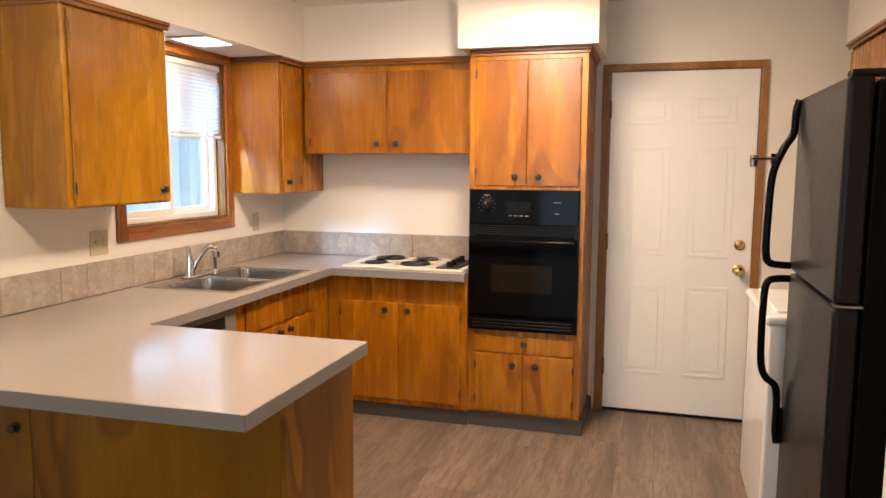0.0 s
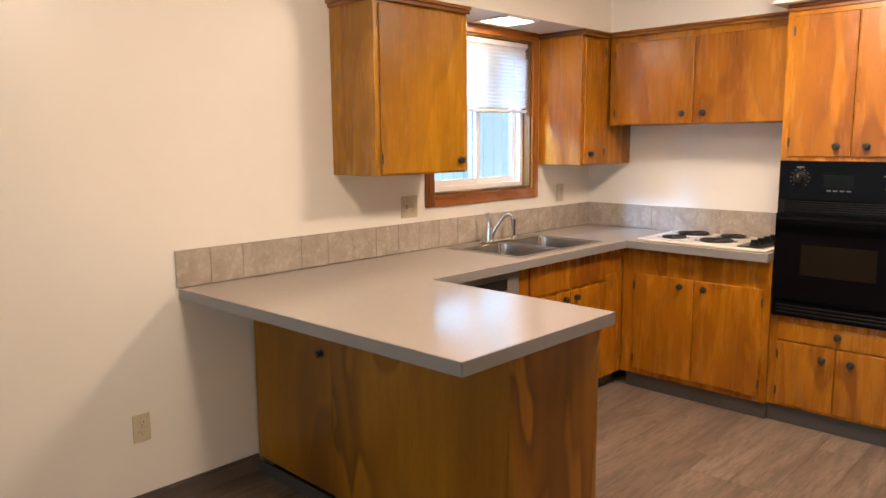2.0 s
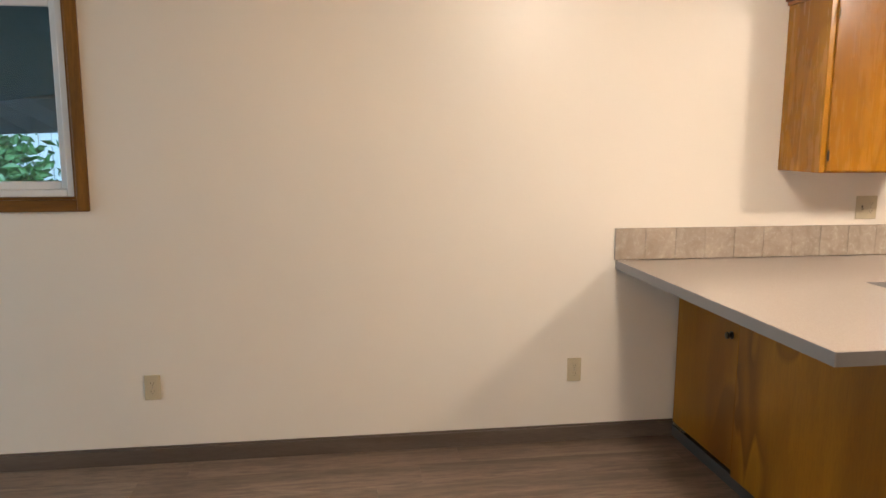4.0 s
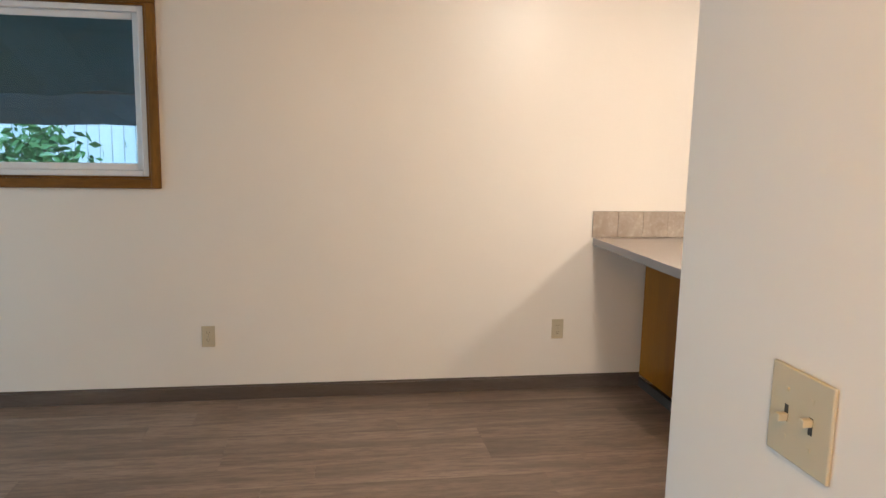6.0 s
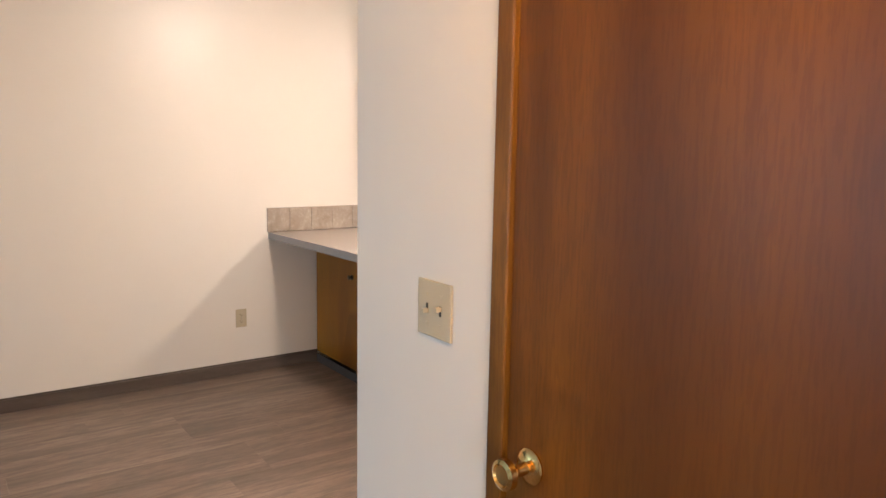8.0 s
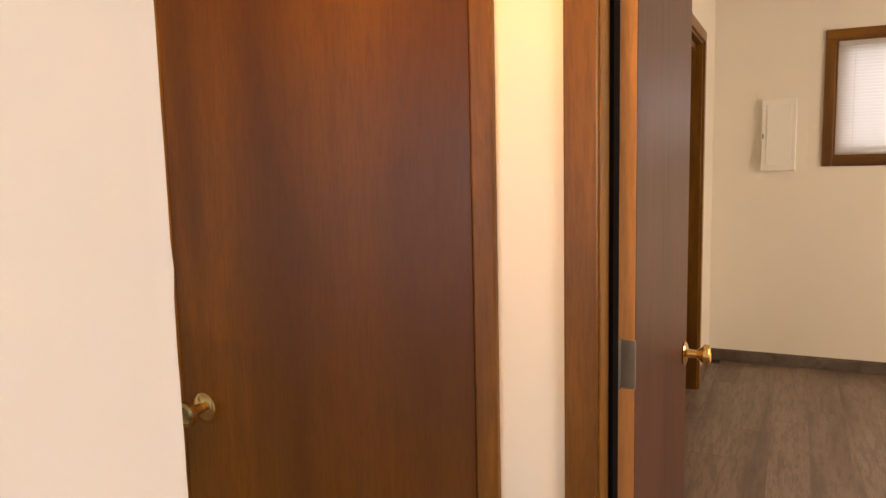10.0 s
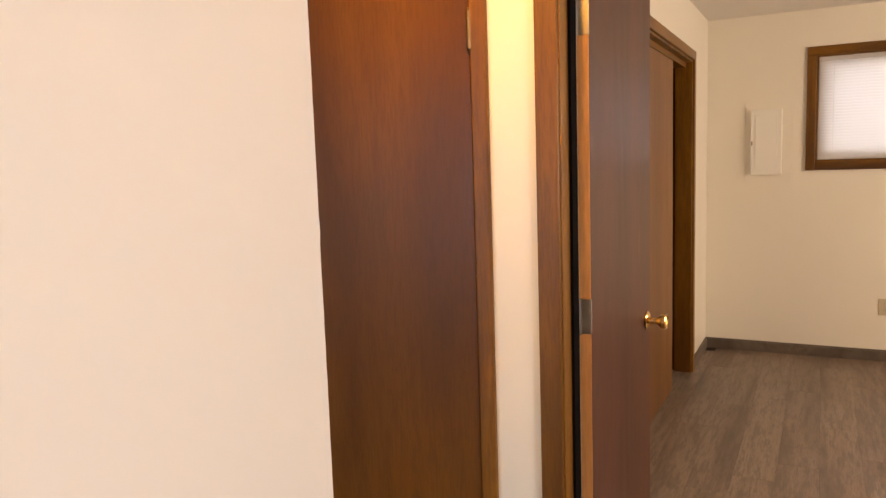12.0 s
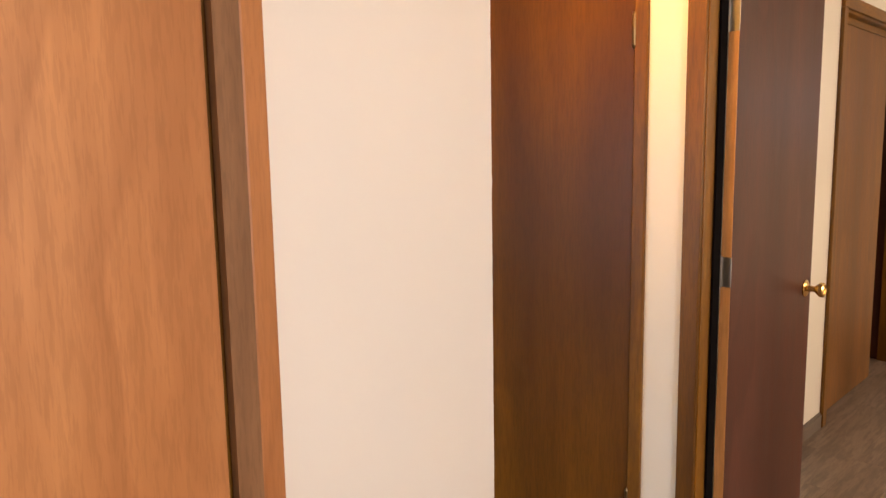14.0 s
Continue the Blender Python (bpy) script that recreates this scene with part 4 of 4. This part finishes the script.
def cooktop():
    c = thing("cooktop", (1.05, 4.95, CT), "bisque four-coil electric cooktop with black side controls", "cooktop")
    z = CT + 0.001
    part("pan", block(bmesh.new(), 0.68, 1.424, 4.70, 5.19, z, z + 0.012, 0.006, 2), COOKTOP, c)
    for x, y, r in ((0.86, 5.05, 0.098), (1.10, 5.06, 0.075), (0.85, 4.83, 0.075), (1.095, 4.84, 0.098)):
        b = part("drip_bowl", lathe(bmesh.new(), [(r + 0.016, 0), (r + 0.018, 0.005), (r + 0.008, 0.007), (r, 0.003), (0.03, 0.001)], pose(x, y, z + 0.0115), 28), CHROME, c, smooth=True)
        pts = [(x + (0.018 + (r - 0.022) * k / 90) * math.cos(k * 0.30), y + (0.018 + (r - 0.022) * k / 90) * math.sin(k * 0.30), z + 0.0215) for k in range(91)]
        part("coil", tube(bmesh.new(), pts, 0.0058, 6), COIL, b, smooth=True)
    p = part("control_panel", block(bmesh.new(), 1.255, 1.395, 4.735, 5.12, z + 0.0118, z + 0.018, 0.003), BLACKPLAS, c, "black control panel")
    for k in range(4):
        part("dial", lathe(bmesh.new(), [(0.026, 0), (0.026, 0.004), (0.019, 0.008), (0.017, 0.03), (0.015, 0.032)], pose(1.325, 4.79 + 0.09 * k, z + 0.0178), 18), BLACKPLAS, p, smooth=True)


cooktop()


def wall_oven():
    o = thing("wall_oven", (1.77, 4.75, 0.58), "black built-in wall oven with a glossy glass door", "oven")
    x0, x1 = 1.455, 2.066
    part("cavity", block(bmesh.new(), 1.48, 2.05, 4.745, 5.2, 0.605, 1.355), BLACKPLAS, o)
    part("trim_frame", cut_wall(bmesh.new(), "y", 4.733, 4.744, x0, x1, 0.577, 1.368, [(1.49, 2.03, 0.62, 1.345)]), BLACKPLAS, o)
    cp = part("control_panel", block(bmesh.new(), x0 + 0.004, x1 - 0.004, 4.722, 4.738, 1.175, 1.366, 0.004, 2), BLACKGLASS, o, "black glass control panel")
    part("display", block(bmesh.new(), 1.665, 1.80, 4.7195, 4.7225, 1.238, 1.300, 0.001), plain("display_glass", (0.006, 0.008, 0.009), 0.14, spec=0.08, bump=0), cp, "dim clock display")
    dial = part("dial", lathe(bmesh.new(), [(0.034, 0), (0.034, 0.004), (0.024, 0.008), (0.021, 0.028), (0.018, 0.031)], pose(1.556, 4.722, 1.283, 90), 22), BLACKPLAS, cp, "black temperature dial", True)
    part("pointer", block(bmesh.new(), 1.554, 1.558, 4.689, 4.692, 1.286, 1.302), IVORY, dial)
    marks = bmesh.new()
    for k in range(11):
        a = radians(-140 + 28 * k)
        xx, zz = 1.556 + 0.044 * math.sin(a), 1.283 + 0.044 * math.cos(a)
        block(marks, xx - 0.004, xx + 0.004, 4.7208, 4.7222, zz - 0.0015, zz + 0.0015)
    for xx, zz, w in ((1.556, 1.337, 0.018), (1.69, 1.225, 0.01), (1.72, 1.225, 0.01), (1.75, 1.225, 0.01), (1.78, 1.225, 0.01), (1.945, 1.30, 0.022), (1.945, 1.24, 0.012)):
        block(marks, xx - w, xx + w, 4.7208, 4.7222, zz - 0.003, zz + 0.003)
    tagged(part("dial_marks", marks, plain("pale_print", (0.16, 0.16, 0.15), 0.5), cp, "pale printed marks"), kind="stuff")
    for k in range(5):
        part("vent_slat", block(bmesh.new(), x0 + 0.03, x1 - 0.03, 4.716, 4.735, 1.118 + 0.011 * k, 1.124 + 0.011 * k, 0.001), BLACKPLAS, o)
    door = part("door", block(bmesh.new(), x0 + 0.004, x1 - 0.004, 4.698, 4.733, 0.672, 1.108, 0.006, 2), BLACKGLASS, o, "glossy black glass oven door")
    part("window", block(bmesh.new(), 1.59, 1.93, 4.6965, 4.699, 0.80, 0.955, 0.001), plain("oven_window", (0.010, 0.008, 0.006), 0.06, spec=0.2, bump=0), door)
    part("handle", block(bmesh.new(), x0 + 0.02, x1 - 0.02, 4.656, 4.678, 1.074, 1.098, 0.008, 3), BLACKGLOSS, door)
    for xx in (1.49, 2.02):
        part("handle_post", block(bmesh.new(), xx - 0.012, xx + 0.012, 4.676, 4.70, 1.078, 1.096, 0.003), BLACKGLOSS, door)
    part("lower_vent", block(bmesh.new(), x0 + 0.002, x1 - 0.002, 4.712, 4.735, 0.579, 0.66, 0.004), BLACKGLOSS, o)
    for k in range(3):
        part("lower_slat", block(bmesh.new(), x0 + 0.03, x1 - 0.03, 4.706, 4.714, 0.597 + 0.018 * k, 0.605 + 0.018 * k, 0.001), BLACKPLAS, o)


wall_oven()


def fridge():
    f = thing("refrigerator", (3.3, 3.34, 0), "black top-freezer refrigerator with curved handles", "refrigerator")
    y0, y1, xf, top = 2.985, 3.715, 2.945, 1.745
    part("body", block(bmesh.new(), 3.02, 3.655, y0 + 0.006, y1 - 0.006, 0.03, top - 0.012, 0.006, 2), FRIDGESIDE, f)
    fd = part("freezer_door", block(bmesh.new(), xf, 3.012, y0, y1, 1.121, top, 0.014, 3), FRIDGEFRONT, f)
    rd = part("fridge_door", block(bmesh.new(), xf, 3.012, y0, y1, 0.10, 1.109, 0.014, 3), FRIDGEFRONT, f)
    part("kick_grille", block(bmesh.new(), 2.99, 3.02, y0 + 0.01, y1 - 0.01, 0.0, 0.092, 0.003), BLACKPLAS, f)
    part("hinge_cover", block(bmesh.new(), 2.955, 3.06, y0 + 0.008, y0 + 0.07, top, top + 0.018, 0.005, 2), BLACKPLAS, f)
    part("hinge", block(bmesh.new(), 2.95, 3.03, y0 + 0.01, y0 + 0.06, 1.111, 1.119, 0.001), PEWTER, f, "grey steel middle hinge")
    yh = y1 - 0.04

    def handle(door, pts, taper):
        part("handle", tube(bmesh.new(), curve_points(pts, 6), 0.0125, 10, taper), BLACKGLOSS, door, "black curved handle", True)
    top_run = [(-0.004, 1.738), (-0.014, 1.69), (-0.018, 1.62), (-0.048, 1.565), (-0.080, 1.47), (-0.088, 1.30), (-0.088, 1.185), (-0.076, 1.150), (-0.045, 1.142), (-0.002, 1.140)]
    handle(fd, [(xf + a, yh, z) for a, z in top_run], [1.1] * (6 * 9 + 1))
    low_run = [(-0.002, 1.092), (-0.045, 1.090), (-0.076, 1.078), (-0.086, 1.03), (-0.088, 0.90), (-0.084, 0.77), (-0.066, 0.715), (-0.030, 0.68), (-0.022, 0.60), (-0.022, 0.52), (-0.016, 0.465)]
    handle(rd, [(xf + a, yh, z) for a, z in low_run], [1.1] * (6 * 10 + 1))
    part("handle_foot", block(bmesh.new(), xf - 0.014, xf + 0.001, yh - 0.011, yh + 0.011, 0.47, 0.60, 0.003), BLACKGLOSS, rd, "black handle foot")


fridge()


def washer():
    w = thing("washing_machine", (3.2, 4.15, 0), "white enamel top-load washing machine beside the refrigerator", "washer")
    part("cabinet", block(bmesh.new(), 2.90, 3.58, 3.80, 4.48, 0.02, 0.885, 0.012, 3), ENAMEL, w)
    part("top_panel", block(bmesh.new(), 2.885, 3.60, 3.795, 4.485, 0.887, 0.925, 0.016, 4), ENAMEL, w)
    part("lid", block(bmesh.new(), 2.93, 3.36, 3.87, 4.41, 0.925, 0.938, 0.006, 2), ENAMEL, w)
    part("console", block(bmesh.new(), 3.44, 3.60, 3.80, 4.48, 0.926, 1.06, 0.02, 3), ENAMEL, w)


washer()
c = thing("wall_cabinet", (3.5, 4.0, 1.80), "amber stained plywood wall cabinet over the refrigerator", "cabinet", G)
carcass(c, 3.388, X_RIGHT - 0.002, 2.305, 5.0, 1.80, 2.122)
for k in range(4):
    a = 2.33 + 0.66 * k
    d = part("door", block(bmesh.new(), 3.37, 3.388, a, a + 0.65, 1.81, 2.075, 0.004, 2), CAB, c)
    knob(d, (3.37, a + (0.06 if k % 2 else 0.59), 1.87), "-x")
crown(c, 3.375, 3.6, 2.31, 5.0, 2.124, ("-x",))


# ---- doors ----
def panel_door():
    d = thing("door_1", (2.58, Y_FAR, 0.0), "white painted six-panel entry door, closed", "door", "", "structure")
    f = Y_FAR + 0.004
    part("slab", block(bmesh.new(), 2.18, 2.99, f, f + 0.044, 0.02, 2.045, 0.002), DOORWHITE, d)
    for a, b in ((2.298, 2.512), (2.646, 2.862)):
        for lo, hi in ((1.755, 1.888), (0.985, 1.60), (0.265, 0.785)):
            ring = cut_wall(bmesh.new(), "y", f - 0.004, f + 0.001, a - 0.014, b + 0.014, lo - 0.014, hi + 0.014, [(a + 0.004, b - 0.004, lo + 0.004, hi - 0.004)])
            bmesh.ops.bevel(ring, geom=ring.edges[:], offset=0.0015, segments=1, affect="EDGES")
            p = part("panel_moulding", ring, DOORWHITE, d)
            part("panel", block(bmesh.new(), a + 0.022, b - 0.022, f - 0.004, f + 0.001, lo + 0.022, hi - 0.022, 0.0035), DOORWHITE, p)
    for nm, z, prof in (("deadbolt", 1.05, [(0.030, 0), (0.030, 0.006), (0.024, 0.012), (0.010, 0.014), (0.009, 0.02)]),
                        ("door_knob", 0.905, [(0.033, 0), (0.033, 0.005), (0.014, 0.012), (0.012, 0.03), (0.024, 0.04), (0.030, 0.055), (0.026, 0.066), (0.012, 0.07)])):
        part(nm, lathe(bmesh.new(), prof, pose(2.925, f, z, 90), 24), BRASS, d, "polished brass " + nm.replace("_", " "), True)
    for z in (0.28, 1.05, 1.83):
        part("hinge", cyl(bmesh.new(), (2.178, f - 0.006, z - 0.05), (2.178, f - 0.006, z + 0.05), 0.007, seg=10), OLDBRASS, d)
    part("sweep", block(bmesh.new(), 2.18, 2.99, f - 0.002, f + 0.044, 0.002, 0.020), BLACKPLAS, d, "black rubber door sweep")
    g = thing("door_guard", (3.0, Y_FAR - 0.02, 1.53), "chrome flip door guard on the casing", "door guard")
    part("plate", block(bmesh.new(), 2.955, 3.0, Y_FAR - 0.010, Y_FAR - 0.0005, 1.50, 1.565, 0.003), CHROME, g)
    part("keeper", cyl(bmesh.new(), (2.968, Y_FAR - 0.018, 1.50), (2.968, Y_FAR - 0.018, 1.565), 0.008), CHROME, g)
    part("bar", block(bmesh.new(), 2.965, 3.09, Y_FAR - 0.032, Y_FAR - 0.024, 1.537, 1.553, 0.003), CHROME, g)
    part("mount", block(bmesh.new(), 3.062, 3.10, Y_FAR - 0.025, Y_FAR, 1.51, 1.575, 0.003), CHROME, g)


panel_door()


def round_knob(door, at, facing, label):
    turn = {"-y": (90, 0, 0), "+x": (0, 90, 0), "-x": (0, -90, 0)}[facing]
    part("door_knob", lathe(bmesh.new(), [(0.031, 0), (0.032, 0.004), (0.026, 0.009), (0.012, 0.013), (0.0105, 0.034), (0.016, 0.040), (0.027, 0.052), (0.0265, 0.064), (0.020, 0.068), (0.017, 0.064), (0.004, 0.063)],
                            pose(*at, *turn), 24), BRASS, door, label, True)


def butt_hinge(door, x, y, z, facing):
    bm = bmesh.new()
    cyl(bm, (x, y, z - 0.045), (x, y, z + 0.045), 0.0065, seg=12)
    for k in (-1, 1):
        cyl(bm, (x, y, z + 0.045 * k), (x, y, z + 0.054 * k), 0.0075, 0.003, seg=12)
    part("hinge", bm, OLDBRASS, door, "aged brass butt hinge")


d = thing("door_2", (3.83, YW, 0.0), "dark reddish-brown flush lauan closet door, closed", "door", "", "structure")
part("slab", block(bmesh.new(), 3.467, 4.185, YW - 0.006, YW + 0.03, 0.012, 2.038, 0.002), LAUAN, d)
round_knob(d, (3.53, YW - 0.006, 0.914), "-y", "aged brass round door knob")
for z in (0.30, 1.79):
    butt_hinge(d, 4.1865, YW - 0.014, z, "-y")

d = thing("door_3", (4.47, 1.42, 0.0), "dark reddish-brown flush lauan bedroom door, standing open", "door", "", "structure")
DX0, DX1, DY0, DY1 = 4.415, 4.447, 1.396, 2.110
part("slab", block(bmesh.new(), DX0, DX1, DY0, DY1, 0.012, 2.035, 0.0015), LAUANSHADE, d)
part("edge", block(bmesh.new(), DX0 + 0.001, DX1 - 0.001, DY0 - 0.0025, DY0 - 0.0002, 0.013, 2.034), wood("door_edge_pine", (0.42, 0.19, 0.06), (0.56, 0.28, 0.10), (0.65, 0.35, 0.13), "Z", 5), d, "lighter timber door edge")
round_knob(d, (DX1, 2.05, 0.925), "+x", "polished brass round door knob")
for z in (0.30, 1.07, 1.815):
    h = part("hinge", block(bmesh.new(), DX0 + 0.004, DX1 + 0.002, DY0 - 0.006, DY0 - 0.003, z - 0.045, z + 0.045, 0.001), PEWTER, d, "grey steel butt hinge")
    part("hinge_leaf", block(bmesh.new(), DX0 - 0.010, DX0 + 0.002, DY0 - 0.012, DY0 - 0.009, z - 0.045, z + 0.045, 0.001), PEWTER, h)
    part("pin", cyl(bmesh.new(), (DX0 + 0.002, DY0 - 0.010, z - 0.047), (DX0 + 0.002, DY0 - 0.010, z + 0.047), 0.006, seg=10), PEWTER, h)

d = thing("door_4", (4.3, -0.6, 0.0), "reddish-brown flush lauan hall door, closed", "door", "", "structure")
part("slab", block(bmesh.new(), 4.302, 4.338, -1.005, -0.2045, 0.012, 2.035, 0.0015), LAUANHALL, d)
round_knob(d, (4.338, -0.94, 0.92), "+x", "polished brass round door knob")

d = thing("closet_door", (4.14, 3.6, 0.0), "brown flush sliding closet door, half closed", "closet door")
part("panel", block(bmesh.new(), 4.122, 4.152, 3.246, 4.22, 0.012, 2.04, 0.0015), CLOSETWOOD, d)
part("finger_pull", lathe(bmesh.new(), [(0.022, 0), (0.022, 0.002), (0.016, 0.001)], pose(4.152, 3.32, 1.0, 0, 90)), BRASS, d)
d = thing("closet_door", (4.10, 3.7, 0.0), "brown flush sliding closet door pushed behind another", "closet door")
part("panel", block(bmesh.new(), 4.088, 4.112, 3.26, 4.25, 0.012, 2.04, 0.0015), CLOSETWOOD, d)
slab("closet_track", 4.088, 4.155, 3.244, 4.676, 2.042, 2.076, CASEY, "stained timber closet head fascia", "trim")

# ---- outlets, switches, panel ----


def wall_plate(name, axis, face, out, a, z, w, h, kind, label, category):
    p = thing(name, (face, a, z) if axis == "x" else (a, face, z), label, category, "wall plates")

    def slabs(nm, da0, da1, z0, z1, d0, d1, material, parent, bev):
        bm = bmesh.new()
        lo, hi = sorted((face + out * d0, face + out * d1))
        if axis == "x":
            block(bm, lo, hi, a + da0, a + da1, z + z0, z + z1, bev, 2 if bev else 1)
        else:
            block(bm, a + da0, a + da1, lo, hi, z + z0, z + z1, bev, 2 if bev else 1)
        return part(nm, bm, material, parent)
    plate = slabs("plate", -w / 2, w / 2, -h / 2, h / 2, 0.0005, 0.006, IVORY, p, 0.0025)
    gangs = (0.0,) if w < 0.09 else (-0.023, 0.023)
    for k, g in enumerate(gangs):
        if kind == "outlet" or (kind == "mixed" and k == 1):
            for s in (-1, 1):
                r = slabs("receptacle", g - 0.016, g + 0.016, s * 0.0195 - 0.014, s * 0.0195 + 0.014, 0.006, 0.0078, IVORY, plate, 0.0008)
                for q in (-0.0065, 0.0065):
                    slabs("slot", g + q - 0.0011, g + q + 0.0011, s * 0.0195 - 0.001, s * 0.0195 + 0.007, 0.0078, 0.0081, IVORYDARK, r, 0)
                slabs("slot", g - 0.002, g + 0.002, s * 0.0195 - 0.0095, s * 0.0195 - 0.0055, 0.0078, 0.0081, IVORYDARK, r, 0)
            slabs("screw", g - 0.0025, g + 0.0025, -0.0025, 0.0025, 0.006, 0.0072, PEWTER, plate, 0)
        else:
            slabs("toggle_slot", g - 0.0036, g + 0.0036, -0.0105, 0.0105, 0.006, 0.0064, IVORYDARK, plate, 0)
            up = 1 if k else -1
            slabs("toggle", g - 0.0042, g + 0.0042, (0.000 if up > 0 else -0.010), (0.010 if up > 0 else 0.000), 0.006, 0.019, IVORY, plate, 0.0015)
            for s in (-1, 1):
                slabs("screw", g - 0.0028, g + 0.0028, s * 0.030 - 0.0028, s * 0.030 + 0.0028, 0.006, 0.0072, IVORY, plate, 0.0005)


wall_plate("outlet", "x", 0.0, 1, 2.04, 0.36, 0.070, 0.116, "outlet", "ivory duplex outlet low on the dining wall", "outlet")
wall_plate("outlet", "x", 0.0, 1, 0.077, 0.36, 0.070, 0.116, "outlet", "ivory duplex outlet low on the dining wall", "outlet")
wall_plate("outlet", "x", 0.0, 1, 3.527, 1.137, 0.114, 0.116, "mixed", "ivory double plate with switch and outlet above the backsplash", "outlet")
wall_plate("outlet", "x", 0.0, 1, 4.90, 1.135, 0.072, 0.116, "outlet", "ivory outlet plate beside the sink window", "outlet")
wall_plate("light_switch", "y", YW, -1, 3.231, 1.131, 0.116, 0.116, "switch", "ivory double toggle switch plate", "light switch")
wall_plate("outlet", "y", 5.422, -1, 5.367, 0.385, 0.072, 0.116, "outlet", "ivory outlet low on the bedroom wall", "outlet")

p = thing("breaker_panel", (4.62, 5.42, 1.55), "cream painted breaker panel cover on the bedroom wall", "electrical panel")
part("cover", block(bmesh.new(), 4.455, 4.765, 5.4185, 5.4215, 1.255, 1.845, 0.001), WALL, p)
dd = part("door", block(bmesh.new(), 4.495, 4.700, 5.378, 5.4185, 1.318, 1.782, 0.004, 2), PANELGREY, p)
part("field", block(bmesh.new(), 4.523, 4.672, 5.374, 5.378, 1.352, 1.748, 0.0035), PANELGREY, dd)
part("latch", block(bmesh.new(), 4.499, 4.507, 5.373, 5.378, 1.53, 1.56), GREYPLAS, dd)

# ---- lamps that the place has ----
r = thing("soffit_light", (0.16, 4.08, 2.125), "square lit light panel in the soffit over the sink", "ceiling light")
part("frame", block(bmesh.new(), 0.10, 0.335, 3.94, 4.21, 2.116, 2.1245, 0.003), VINYL, r)
part("diffuser", block(bmesh.new(), 0.125, 0.31, 3.965, 4.185, 2.113, 2.1155, 0.001), PANELLIGHT, r)
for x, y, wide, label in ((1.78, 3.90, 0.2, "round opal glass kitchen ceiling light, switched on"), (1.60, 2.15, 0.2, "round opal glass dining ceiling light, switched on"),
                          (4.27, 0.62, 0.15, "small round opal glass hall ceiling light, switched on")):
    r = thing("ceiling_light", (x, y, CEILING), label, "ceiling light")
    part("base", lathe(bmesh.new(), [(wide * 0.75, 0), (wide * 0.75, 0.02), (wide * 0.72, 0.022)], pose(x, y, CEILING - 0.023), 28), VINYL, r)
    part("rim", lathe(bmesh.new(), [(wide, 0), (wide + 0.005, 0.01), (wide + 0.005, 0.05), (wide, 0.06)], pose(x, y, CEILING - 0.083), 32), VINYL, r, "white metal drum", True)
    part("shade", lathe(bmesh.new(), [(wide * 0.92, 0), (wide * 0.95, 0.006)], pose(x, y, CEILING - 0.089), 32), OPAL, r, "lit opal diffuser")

# ---- tiles and planks ----
bs = thing("backsplash", (0.0, 2.23, CT), "row of mottled beige stone-look tiles above the counter", "backsplash", "", "structure")
part("grout_bed", block(bmesh.new(), 0.0005, 0.006, 2.222, Y_FAR - 0.0005, CT + 0.001, 1.05), GROUT, bs)
part("grout_bed", block(bmesh.new(), 0.007, 1.448, Y_FAR - 0.006, Y_FAR - 0.0005, CT + 0.001, 1.05), GROUT, bs)
TW = 0.152


def tile_mesh(axis):
    bm = bmesh.new()
    if axis == "x":
        block(bm, 0.0, 0.0095, 0.0006, TW - 0.0006, 0.003, 0.153, 0.0012)
    else:
        block(bm, 0.0006, TW - 0.0006, -0.0095, 0.0, 0.003, 0.153, 0.0012)
    me = bpy.data.meshes.new("tile")
    bm.to_mesh(me)
    bm.free()
    me.materials.append(TILE)
    return me


mx, my = tile_mesh("x"), tile_mesh("y")
for k in range(20):
    ob = new("tile", mx)
    ob.parent = bs
    ob.location = Vector((0.0008 + 0.0008 * (k % 3), 2.222 + TW * k, CT)) - ORIGIN[bs]
for k in range(9):
    ob = new("tile", my)
    ob.parent = bs
    ob.location = Vector((0.012 + TW * k + 0.02, Y_FAR - 0.0008 - 0.0008 * (k % 3), CT)) - ORIGIN[bs]

floor_ob = bpy.data.objects["floor"]
PW, PL = 0.178, 1.22
rng = random.Random(8)
plank_meshes = {}


def plank(x0, x1, y0, y1):
    key = (round(x1 - x0, 3), round(y1 - y0, 3))
    if key not in plank_meshes:
        bm = block(bmesh.new(), 0.0004, key[0] - 0.0004, 0.0004, key[1] - 0.0004, -0.008, 0.0)
        me = bpy.data.meshes.new("plank")
        bm.to_mesh(me)
        bm.free()
        me.materials.append(FLOOR)
        plank_meshes[key] = me
    ob = new("plank", plank_meshes[key])
    ob.parent = floor_ob
    ob.location = (x0, y0, 0)


def lay(x0, x1, y0, y1):
    x = x0
    while x < x1 - 0.01:
        y = y0 - rng.choice((0.0, 0.2, 0.4, 0.6, 0.8, 1.0))
        xe = min(x + PW, x1)
        while y < y1 - 0.01:
            a, b = max(y, y0), min(y + PL, y1)
            if b - a > 0.02:
                plank(x, xe, a, b)
            y += PL
        x += PW


lay(0.0, 4.27, -2.0, 5.33)
lay(4.27, 6.05, -0.6, 5.42)
rest = bmesh.new()
block(rest, 0.0, 4.27, -4.8, -2.002, -0.008, 0.0)
block(rest, 4.272, 8.0, -3.0, -0.602, -0.008, 0.0)
block(rest, 6.052, 8.0, -0.6, 5.42, -0.008, 0.0)
tagged(part("far_planks", rest, FLOOR, floor_ob), kind="stuff")
